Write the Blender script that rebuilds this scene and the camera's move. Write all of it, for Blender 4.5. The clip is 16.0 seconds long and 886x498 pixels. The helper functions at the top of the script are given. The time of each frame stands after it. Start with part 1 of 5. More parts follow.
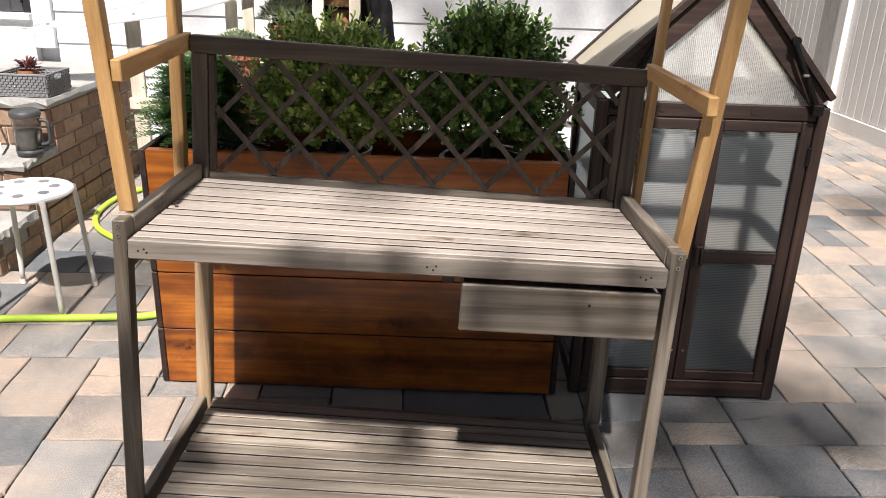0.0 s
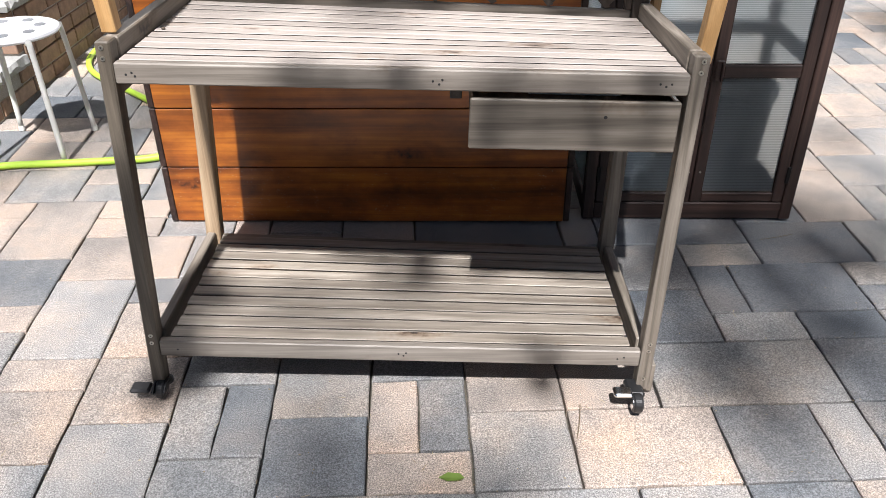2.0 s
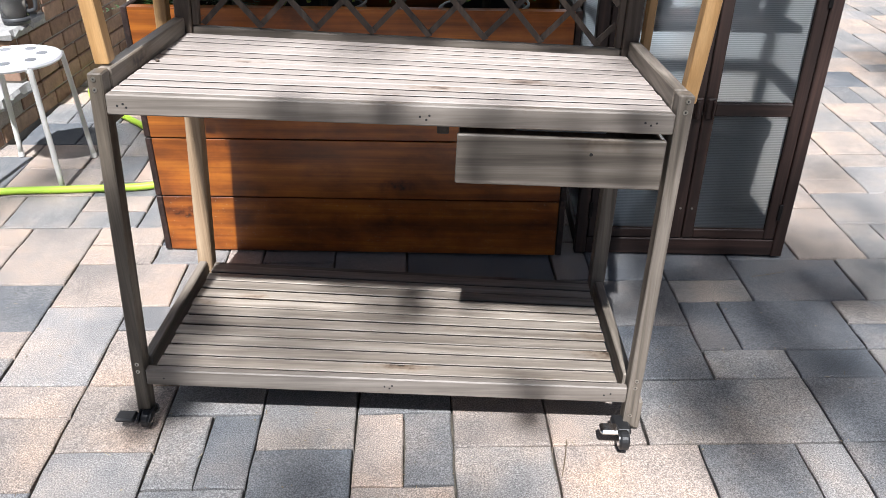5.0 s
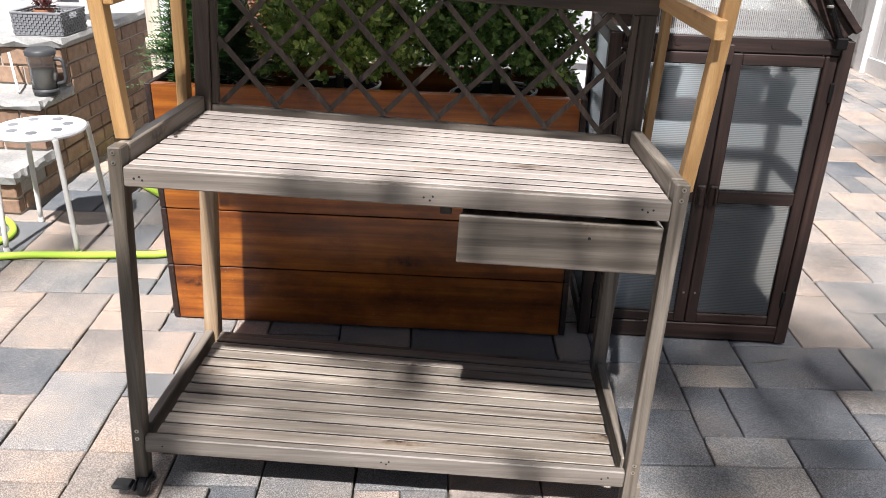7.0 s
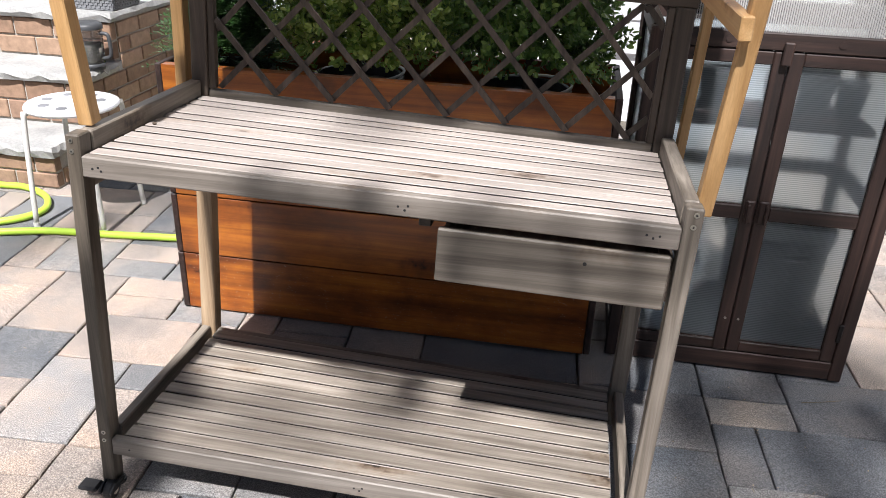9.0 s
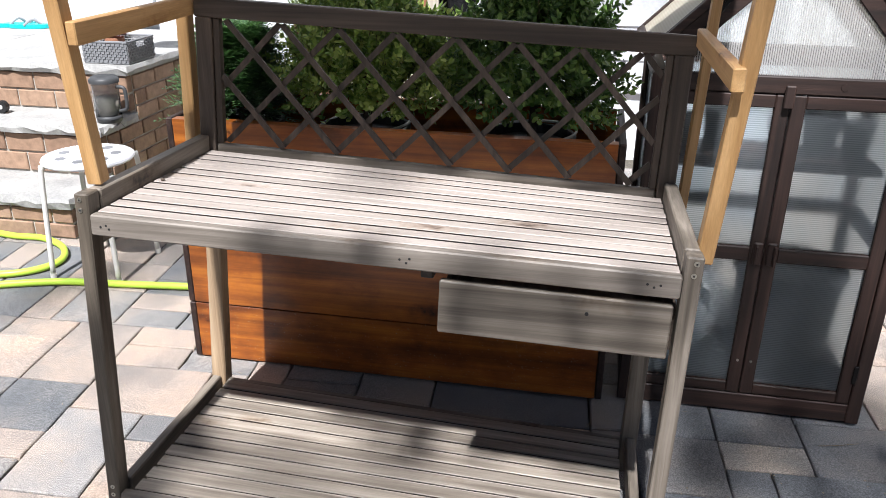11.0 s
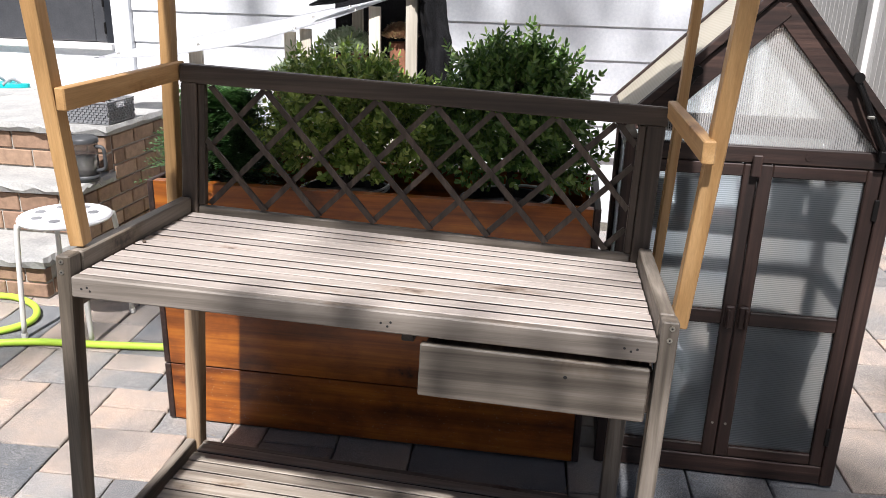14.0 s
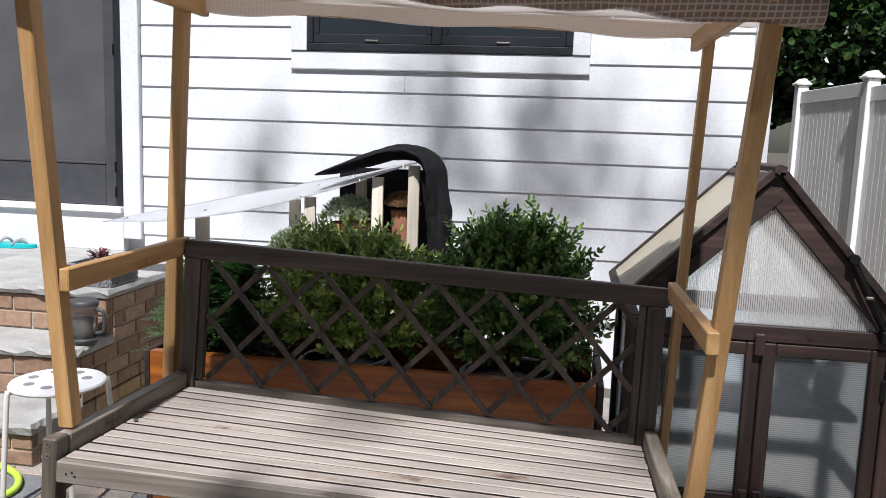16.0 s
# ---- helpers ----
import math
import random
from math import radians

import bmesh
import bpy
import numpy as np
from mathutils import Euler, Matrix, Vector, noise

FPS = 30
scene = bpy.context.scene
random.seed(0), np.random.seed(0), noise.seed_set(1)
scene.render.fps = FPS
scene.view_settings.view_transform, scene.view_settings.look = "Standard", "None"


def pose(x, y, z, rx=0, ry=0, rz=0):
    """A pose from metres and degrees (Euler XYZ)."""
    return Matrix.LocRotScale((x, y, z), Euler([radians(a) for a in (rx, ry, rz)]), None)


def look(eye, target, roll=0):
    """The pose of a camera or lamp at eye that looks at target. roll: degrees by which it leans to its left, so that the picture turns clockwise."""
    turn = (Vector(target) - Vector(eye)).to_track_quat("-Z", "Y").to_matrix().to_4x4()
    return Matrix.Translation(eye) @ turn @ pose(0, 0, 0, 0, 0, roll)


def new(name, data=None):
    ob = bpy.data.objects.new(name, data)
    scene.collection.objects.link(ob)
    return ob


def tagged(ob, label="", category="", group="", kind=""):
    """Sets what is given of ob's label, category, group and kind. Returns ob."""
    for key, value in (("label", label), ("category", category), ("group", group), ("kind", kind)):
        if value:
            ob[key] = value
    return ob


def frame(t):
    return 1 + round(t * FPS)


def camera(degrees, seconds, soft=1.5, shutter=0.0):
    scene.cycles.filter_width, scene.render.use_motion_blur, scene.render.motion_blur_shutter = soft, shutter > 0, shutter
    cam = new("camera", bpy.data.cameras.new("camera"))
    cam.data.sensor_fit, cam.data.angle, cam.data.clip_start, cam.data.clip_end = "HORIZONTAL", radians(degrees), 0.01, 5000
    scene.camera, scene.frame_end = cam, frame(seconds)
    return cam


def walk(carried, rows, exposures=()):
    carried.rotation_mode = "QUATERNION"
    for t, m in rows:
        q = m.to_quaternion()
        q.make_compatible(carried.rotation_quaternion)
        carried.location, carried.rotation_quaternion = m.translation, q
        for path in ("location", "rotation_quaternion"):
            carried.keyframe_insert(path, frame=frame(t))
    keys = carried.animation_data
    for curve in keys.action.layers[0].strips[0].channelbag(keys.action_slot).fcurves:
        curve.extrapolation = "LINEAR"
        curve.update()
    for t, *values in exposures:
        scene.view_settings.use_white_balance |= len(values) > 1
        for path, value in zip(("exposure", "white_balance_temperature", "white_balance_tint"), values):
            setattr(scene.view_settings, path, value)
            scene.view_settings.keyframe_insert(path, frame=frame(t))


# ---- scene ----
cam = camera(58.38, 16.0, soft=0.62)
# seconds, eye x, y, z, yaw, pitch, roll
ROWS = [
    (0, 0.0000, -0.0000, 1.4768, 0.23, -21.13, 1.92),
    (0.5, 0.0082, -0.0042, 1.4650, -0.27, -23.12, 1.16),
    (1, 0.0065, 0.0101, 1.4204, -0.22, -26.84, 0.40),
    (1.5, 0.0018, 0.0226, 1.3889, 0.26, -30.37, -0.04),
    (2, 0.0051, 0.0380, 1.3895, 0.97, -32.08, -0.37),
    (2.5, 0.0168, 0.0571, 1.3843, 1.58, -32.05, -0.56),
    (3, 0.0254, 0.0544, 1.3836, 1.75, -31.26, -0.48),
    (3.5, 0.0181, 0.0475, 1.3892, 1.56, -30.47, -0.23),
    (4, 0.0152, 0.0406, 1.3913, 1.29, -30.01, -0.05),
    (4.2, 0.0235, 0.0398, 1.3947, 1.17, -30.12, 0.01),
    (6.3, 0.0478, 0.0192, 1.4029, 1.91, -27.20, 1.28),
    (6.5, 0.0441, 0.0113, 1.4014, 1.99, -26.30, 1.42),
    (7, 0.0695, 0.0100, 1.4247, 2.39, -24.60, 1.62),
    (7.5, 0.0567, 0.0899, 1.4295, 3.59, -24.38, 2.64),
    (8, 0.1365, 0.1561, 1.4221, 6.11, -25.33, 3.38),
    (8.2, 0.2214, 0.1772, 1.4070, 7.25, -26.05, 3.41),
    (10.3, 0.2741, 0.2469, 1.4229, 10.42, -25.81, 0.99),
    (10.5, 0.2745, 0.2425, 1.4254, 10.58, -25.15, 0.87),
    (11, 0.2925, 0.2390, 1.4402, 10.63, -23.34, 0.52),
    (11.5, 0.2922, 0.2394, 1.4472, 10.50, -21.55, 0.09),
    (12, 0.2930, 0.2030, 1.4615, 10.32, -20.60, -0.28),
    (12.5, 0.3036, 0.2028, 1.4403, 9.80, -20.53, -0.44),
    (13, 0.3003, 0.2126, 1.4564, 9.02, -20.61, -0.28),
    (13.5, 0.3027, 0.2163, 1.4528, 8.50, -20.47, 0.56),
    (14, 0.2822, 0.2161, 1.4588, 8.67, -19.06, 1.53),
    (14.5, 0.2670, 0.2365, 1.4754, 9.33, -15.80, 2.03),
    (15, 0.2789, 0.2371, 1.5014, 9.64, -11.56, 2.05),
    (15.5, 0.2901, 0.2469, 1.5164, 9.37, -8.17, 2.00),
    (16, 0.2717, 0.2403, 1.5110, 8.92, -7.96, 2.03),
]
walk(cam, [(t, pose(x, y, z, 90 + pitch, 0, yaw) @ pose(0, 0, 0, 0, 0, roll)) for t, x, y, z, yaw, pitch, roll in ROWS],
     ((0.0, 0.87, 6900, 13), (1.0, 0.93, 6950, 12), (2.0, 1.07, 6300, 11), (3.5, 1.05, 6100, 11), (4.2, 1.05, 6100, 11), (6.5, 1.05, 6100, 11), (7.2, 1.00, 6500, 13), (8.0, 1.01, 6450, 13),
      (10.5, 1.09, 6200, 11), (11.5, 1.00, 6250, 12), (12.5, 0.92, 6450, 14), (14.0, 0.92, 6400, 13), (15.2, 0.57, 6300, 12), (16.0, 0.49, 6250, 12)))

# ---- world, sun, exposure ----
SUN_EL, SUN_AZ = 56.6, -2.0   # the sun stands behind the walk's start; azimuth turns it towards +x
world = bpy.data.worlds.new("world")
scene.world = world
world.use_nodes = True
wn = world.node_tree.nodes
sky = wn.new("ShaderNodeTexSky")
sky.sky_type, sky.sun_disc = "NISHITA", False
sky.sun_elevation, sky.sun_rotation = radians(SUN_EL), radians(180.0 - SUN_AZ)
world.node_tree.links.new(sky.outputs[0], wn["Background"].inputs[0])
wn["Background"].inputs[1].default_value = 0.022
sun_data = bpy.data.lights.new("sun", "SUN")
sun_data.energy, sun_data.angle, sun_data.color = 5.2, radians(1.2), (1.0, 0.975, 0.95)
sun = new("sun", sun_data)
S_DIR = Vector((math.sin(radians(SUN_AZ)) * math.cos(radians(SUN_EL)), -math.cos(radians(SUN_AZ)) * math.cos(radians(SUN_EL)), math.sin(radians(SUN_EL))))
sun.matrix_world = look(S_DIR * 20, (0, 0, 0))


# ---- materials ----
def material(name):
    m = bpy.data.materials.new(name)
    m.use_nodes = True
    t = m.node_tree
    return m, t.nodes, t.links, t.nodes["Principled BSDF"]


def ramp_of(nodes, stops):
    r = nodes.new("ShaderNodeValToRGB")
    r.color_ramp.elements[0].position, r.color_ramp.elements[0].color = stops[0][0], (*stops[0][1], 1)
    r.color_ramp.elements[1].position, r.color_ramp.elements[1].color = stops[-1][0], (*stops[-1][1], 1)
    for p, c in stops[1:-1]:
        e = r.color_ramp.elements.new(p)
        e.color = (*c, 1)
    return r


def noise_node(nodes, links, vector, scale, detail=4.0, rough=0.6):
    n = nodes.new("ShaderNodeTexNoise")
    n.inputs["Scale"].default_value, n.inputs["Detail"].default_value, n.inputs["Roughness"].default_value = scale, detail, rough
    if vector:
        links.new(vector, n.inputs["Vector"])
    return n


def spread(nodes, links, stretch):
    """Object coordinates, shifted piece by piece and stretched."""
    co, info = nodes.new("ShaderNodeTexCoord"), nodes.new("ShaderNodeObjectInfo")
    mul = nodes.new("ShaderNodeMath")
    mul.operation, mul.inputs[1].default_value = "MULTIPLY", 37.0
    links.new(info.outputs["Random"], mul.inputs[0])
    add = nodes.new("ShaderNodeVectorMath")
    links.new(co.outputs["Object"], add.inputs[0])
    links.new(mul.outputs[0], add.inputs[1])
    sc = nodes.new("ShaderNodeVectorMath")
    sc.operation = "MULTIPLY"
    sc.inputs[1].default_value = stretch
    links.new(add.outputs[0], sc.inputs[0])
    return sc.outputs[0], add.outputs[0], info.outputs["Random"]


def mixed(nodes, links, kind, fac, a, b):
    m = nodes.new("ShaderNodeMix")
    m.data_type, m.blend_type = "RGBA", kind
    for sock, val in ((0, fac), (6, a), (7, b)):
        if isinstance(val, (int, float)):
            m.inputs[sock].default_value = val
        elif isinstance(val, tuple):
            m.inputs[sock].default_value = (*val, 1)
        else:
            links.new(val, m.inputs[sock])
    return m.outputs[2]


def bump_of(nodes, links, height, strength, distance, shader):
    b = nodes.new("ShaderNodeBump")
    b.inputs["Strength"].default_value, b.inputs["Distance"].default_value = strength, distance
    links.new(height, b.inputs["Height"])
    links.new(b.outputs[0], shader.inputs["Normal"])


def wood(name, dark, mid, light, axis, rough=0.7, knots=0.0, contrast=1.0, vary=0.25, coat=0.0, blotch=0.5, specks=0.0, smoke=0.0):
    """Boards whose grain runs along one axis, with fine fibres, knots, weathering and, at will, dried splashes."""
    m, n, l, s = material(name)
    k_ax = "xyz".index(axis)

    def stretched(along_grain, across):
        st = [across] * 3
        st[k_ax] = along_grain
        mul = n.new("ShaderNodeVectorMath")
        mul.operation = "MULTIPLY"
        mul.inputs[1].default_value = tuple(st)
        l.new(plain, mul.inputs[0])
        return mul.outputs[0]
    vec, plain, rnd = spread(n, l, (1, 1, 1))
    g = noise_node(n, l, stretched(1.0, 34.0), 1.6 * contrast, 5.0, 0.55)
    g.inputs["Distortion"].default_value = 0.35
    r = ramp_of(n, [(0.28, dark), (0.5, mid), (0.72, light)])
    l.new(g.outputs[0], r.inputs[0])
    fibre = noise_node(n, l, stretched(5.0, 420.0), 1.0, 2.0, 0.6)
    fr = ramp_of(n, [(0.3, (0.74, 0.73, 0.72)), (0.7, (1.16, 1.16, 1.16))])
    l.new(fibre.outputs[0], fr.inputs[0])
    col = mixed(n, l, "MULTIPLY", 0.45, r.outputs[0], fr.outputs[0])
    big = noise_node(n, l, stretched(2.2, 9.0), 1.0, 4.0)
    br = ramp_of(n, [(0.32, (0.6, 0.57, 0.53)), (0.68, (1.2, 1.18, 1.15))])
    l.new(big.outputs[0], br.inputs[0])
    col = mixed(n, l, "MULTIPLY", blotch, col, br.outputs[0])
    vr = ramp_of(n, [(0.0, (1 - vary,) * 3), (1.0, (1 + vary * 0.5,) * 3)])
    l.new(rnd, vr.inputs[0])
    col = mixed(n, l, "MULTIPLY", 1.0, col, vr.outputs[0])
    if knots:
        vo = n.new("ShaderNodeTexVoronoi")
        vo.inputs["Scale"].default_value = 1.0
        wob = noise_node(n, l, plain, 40.0, 2.0)
        off = n.new("ShaderNodeVectorMath")
        off.operation, off.inputs[3].default_value = "SCALE", 0.35
        l.new(wob.outputs[1], off.inputs[0])
        addv = n.new("ShaderNodeVectorMath")
        l.new(stretched(2.6, 8.0), addv.inputs[0])
        l.new(off.outputs[0], addv.inputs[1])
        l.new(addv.outputs[0], vo.inputs["Vector"])
        kr = ramp_of(n, [(0.03, (0.05, 0.035, 0.03)), (0.06, (0.30, 0.24, 0.2)), (0.085, (0.5, 0.42, 0.36)), (0.16, (0.86, 0.8, 0.74)), (0.26, (1, 1, 1))])
        l.new(vo.outputs[0], kr.inputs[0])
        col = mixed(n, l, "MULTIPLY", knots, col, kr.outputs[0])
    if smoke:
        cloud = noise_node(n, l, stretched(4.5, 8.0), 1.0, 6.0, 0.62)
        cr = ramp_of(n, [(0.3, (0.22, 0.17, 0.16)), (0.44, (0.66, 0.58, 0.55)), (0.58, (1, 1, 1))])
        l.new(cloud.outputs[0], cr.inputs[0])
        col = mixed(n, l, "MULTIPLY", smoke, col, cr.outputs[0])
    if specks:
        dots = n.new("ShaderNodeTexVoronoi")
        dots.inputs["Scale"].default_value = 95.0
        l.new(plain, dots.inputs["Vector"])
        patch = noise_node(n, l, plain, 9.0, 3.0)
        lim = n.new("ShaderNodeMath")
        lim.operation, lim.inputs[1].default_value = "MULTIPLY", 0.28 * specks
        l.new(patch.outputs[0], lim.inputs[0])
        less = n.new("ShaderNodeMath")
        less.operation = "LESS_THAN"
        l.new(dots.outputs[0], less.inputs[0])
        l.new(lim.outputs[0], less.inputs[1])
        col = mixed(n, l, "MIX", less.outputs[0], col, (0.42, 0.36, 0.29))
    l.new(col, s.inputs["Base Color"])
    s.inputs["Roughness"].default_value = rough
    s.inputs["Coat Weight"].default_value = coat
    s.inputs["Coat Roughness"].default_value = 0.25
    bump_of(n, l, fibre.outputs[0], 0.35, 0.0009, s)
    return m


def mottled(name, a, b, scale=12.0, rough=0.6, metal=0.0, bump=0.15, fine=120.0, dist=0.001):
    m, n, l, s = material(name)
    vec, plain, rnd = spread(n, l, (1, 1, 1))
    g = noise_node(n, l, plain, scale, 6.0)
    r = ramp_of(n, [(0.3, a), (0.7, b)])
    l.new(g.outputs[0], r.inputs[0])
    f = noise_node(n, l, plain, fine, 3.0)
    l.new(mixed(n, l, "OVERLAY", 0.35, r.outputs[0], f.outputs[0]), s.inputs["Base Color"])
    s.inputs["Roughness"].default_value, s.inputs["Metallic"].default_value = rough, metal
    if bump:
        bump_of(n, l, f.outputs[0], bump, dist, s)
    return m


def paver_material(name, stops):
    """Cast concrete blended from slate grey to buff, cloudy within a stone, with a fine gritty face."""
    m, n, l, s = material(name)
    vec, plain, rnd = spread(n, l, (1, 1, 1))
    tone = ramp_of(n, stops)
    l.new(rnd, tone.inputs[0])
    blot = noise_node(n, l, plain, 3.6, 5.0, 0.6)
    br = ramp_of(n, [(0.33, (0.58, 0.62, 0.67)), (0.5, (0.97, 0.95, 0.94)), (0.67, (1.38, 1.2, 1.06))])
    l.new(blot.outputs[0], br.inputs[0])
    col = mixed(n, l, "MULTIPLY", 0.8, tone.outputs[0], br.outputs[0])
    grit = noise_node(n, l, plain, 270.0, 2.0, 0.85)
    gr = ramp_of(n, [(0.34, (0.42,) * 3), (0.5, (0.97,) * 3), (0.66, (1.85,) * 3)])
    l.new(grit.outputs[0], gr.inputs[0])
    col = mixed(n, l, "MULTIPLY", 0.95, col, gr.outputs[0])
    l.new(col, s.inputs["Base Color"])
    s.inputs["Roughness"].default_value = 0.8
    mid = noise_node(n, l, plain, 38.0, 5.0)
    h = n.new("ShaderNodeMath")
    h.operation = "ADD"
    l.new(grit.outputs[0], h.inputs[0])
    l.new(mid.outputs[0], h.inputs[1])
    bump_of(n, l, h.outputs[0], 0.7, 0.0035, s)
    return m


def brick_material():
    m, n, l, s = material("brick_clay")
    vec, plain, rnd = spread(n, l, (1, 1, 1))
    tone = ramp_of(n, [(0.0, (0.20, 0.122, 0.08)), (0.4, (0.285, 0.18, 0.118)), (0.75, (0.36, 0.242, 0.165)), (1.0, (0.235, 0.145, 0.10))])
    l.new(rnd, tone.inputs[0])
    g = noise_node(n, l, plain, 30.0, 6.0)
    gr = ramp_of(n, [(0.3, (0.7,) * 3), (0.7, (1.2,) * 3)])
    l.new(g.outputs[0], gr.inputs[0])
    l.new(mixed(n, l, "MULTIPLY", 0.9, tone.outputs[0], gr.outputs[0]), s.inputs["Base Color"])
    s.inputs["Roughness"].default_value = 0.85
    bump_of(n, l, g.outputs[0], 0.5, 0.003, s)
    return m


def leaf_material(name, a, b, c):
    m, n, l, s = material(name)
    geo = n.new("ShaderNodeNewGeometry")
    r = ramp_of(n, [(0.0, a), (0.6, b), (1.0, c)])
    l.new(geo.outputs["Random Per Island"], r.inputs[0])
    l.new(r.outputs[0], s.inputs["Base Color"])
    s.inputs["Roughness"].default_value = 0.34
    tr = n.new("ShaderNodeBsdfTranslucent")
    l.new(r.outputs[0], tr.inputs[0])
    mx = n.new("ShaderNodeMixShader")
    mx.inputs[0].default_value = 0.3
    l.new(s.outputs[0], mx.inputs[1])
    l.new(tr.outputs[0], mx.inputs[2])
    l.new(mx.outputs[0], n["Material Output"].inputs[0])
    return m


def polycarbonate(name, axis, tint=(0.93, 0.95, 0.95), clear=0.5, blur=0.42, relief=0.6):
    """Ribbed twin-wall sheet: part of the light goes straight through, part is scattered."""
    m, n, l, s = material(name)
    co = n.new("ShaderNodeTexCoord")
    w = n.new("ShaderNodeTexWave")
    w.bands_direction = axis
    w.inputs["Scale"].default_value = 54.0
    l.new(co.outputs["Object"], w.inputs["Vector"])
    s.inputs["Base Color"].default_value = (*tint, 1)
    s.inputs["Roughness"].default_value = 0.22
    s.inputs["Transmission Weight"].default_value = 0.25
    s.inputs["IOR"].default_value = 1.2
    bump_of(n, l, w.outputs[0], relief, 0.002, s)
    tr = n.new("ShaderNodeBsdfRefraction")
    tr.inputs["Color"].default_value = (0.93, 0.96, 0.97, 1)
    tr.inputs["Roughness"].default_value, tr.inputs["IOR"].default_value = blur, 1.1
    tl = n.new("ShaderNodeBsdfTranslucent")
    tl.inputs[0].default_value = (*tint, 1)
    r = ramp_of(n, [(0.15, (max(clear - 0.5 * relief, 0.02),) * 3), (0.75, (min(clear + 0.33 * relief, 0.97),) * 3)])
    l.new(w.outputs[0], r.inputs[0])
    m1, m2 = n.new("ShaderNodeMixShader"), n.new("ShaderNodeMixShader")
    m1.inputs[0].default_value = 0.4
    l.new(s.outputs[0], m1.inputs[1])
    l.new(tl.outputs[0], m1.inputs[2])
    l.new(r.outputs[0], m2.inputs[0])
    l.new(m1.outputs[0], m2.inputs[1])
    l.new(tr.outputs[0], m2.inputs[2])
    l.new(m2.outputs[0], n["Material Output"].inputs[0])
    return m


def simple(name, col, rough=0.5, metal=0.0, trans=0.0, ior=1.45):
    m, n, l, s = material(name)
    s.inputs["Base Color"].default_value = (*col, 1)
    s.inputs["Roughness"].default_value, s.inputs["Metallic"].default_value = rough, metal
    s.inputs["Transmission Weight"].default_value, s.inputs["IOR"].default_value = trans, ior
    g = noise_node(n, l, None, 60.0, 3.0)
    rr = ramp_of(n, [(0.3, (max(rough - 0.12, 0.02),) * 3), (0.7, (min(rough + 0.12, 1),) * 3)])
    l.new(g.outputs[0], rr.inputs[0])
    l.new(rr.outputs[0], s.inputs["Roughness"])
    return m


GREY_D, GREY_M, GREY_L = (0.285, 0.250, 0.224), (0.345, 0.305, 0.277), (0.40, 0.358, 0.327)
GREY = {a: wood("weathered_cedar_" + a, GREY_D, GREY_M, GREY_L, a, 0.6, 0.9, 1.2, 0.12, 0.0, 0.35) for a in "xyz"}
OLIVE = {a: wood("brown_weathered_cedar_" + a, (0.095, 0.080, 0.063), (0.20, 0.173, 0.143), (0.32, 0.283, 0.242), a, 0.55, 0.9, 1.1, 0.25, 0.0, 0.6) for a in "xyz"}
# TAN has the sunlight on the lower back-left leg put into its colour
TAN = {a: wood("sunlit_cedar_" + a, (0.24, 0.165, 0.10), (0.36, 0.26, 0.165), (0.46, 0.35, 0.235), a, 0.55, 0.9, 1.0, 0.1, 0.0, 0.4) for a in "xyz"}
SHELFWOOD = wood("yellowed_cedar", (0.20, 0.170, 0.138), (0.315, 0.276, 0.232), (0.425, 0.382, 0.33), "x", 0.55, 1.0, 1.2, 0.28, 0.0, 0.6)
APRON = wood("grey_apron_cedar", (0.135, 0.118, 0.100), (0.225, 0.200, 0.175), (0.325, 0.295, 0.264), "x", 0.55, 0.9, 1.1, 0.1, 0.0, 0.7)
# a darkened OLIVE: the shade on the front-left leg is put into its colour
LEGWOOD = wood("shaded_leg_cedar", (0.055, 0.045, 0.034), (0.115, 0.096, 0.075), (0.20, 0.172, 0.14), "z", 0.5, 0.8, 1.0, 0.1, 0.0, 0.7)
# DIM's tone carries painted shade: slat gaps and the bench back under the tarp
DIM = {a: wood("shade_dark_cedar_" + a, (0.030, 0.022, 0.017), (0.070, 0.053, 0.041), (0.125, 0.098, 0.079), a, 0.6, 0.8, 0.9, 0.25, 0.0, 0.7) for a in "xyz"}
PINE = {a: wood("raw_pine_" + a, (0.33, 0.18, 0.065), (0.45, 0.265, 0.108), (0.53, 0.335, 0.155), a, 0.55, 1.0, 0.8, 0.1, 0.0, 0.3) for a in "xyz"}
STAIN = {a: wood("stained_cedar_" + a, (0.17, 0.045, 0.005), (0.34, 0.098, 0.0098), (0.56, 0.190, 0.019), a, 0.38, 0.95, 0.6, 0.16, 0.3, 0.8, 0.0, 0.8) for a in "xyz"}
SPLASHED = wood("splashed_stained_cedar", (0.17, 0.045, 0.005), (0.34, 0.098, 0.0098), (0.56, 0.190, 0.019), "x", 0.42, 0.95, 0.6, 0.1, 0.2, 0.9, 0.7, 0.95)
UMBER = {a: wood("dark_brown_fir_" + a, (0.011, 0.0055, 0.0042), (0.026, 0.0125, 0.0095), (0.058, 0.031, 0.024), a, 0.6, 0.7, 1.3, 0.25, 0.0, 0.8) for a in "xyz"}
PAVERS = {"s": paver_material("slate_paver", [(0.0, (0.125, 0.134, 0.145)), (0.5, (0.155, 0.162, 0.17)), (1.0, (0.175, 0.172, 0.170))]),
          "b": paver_material("buff_paver", [(0.0, (0.275, 0.245, 0.22)), (0.5, (0.315, 0.268, 0.232)), (1.0, (0.345, 0.29, 0.25))]),
          "g": paver_material("grey_paver", [(0.0, (0.205, 0.205, 0.204)), (0.5, (0.235, 0.224, 0.212)), (1.0, (0.27, 0.262, 0.255))])}
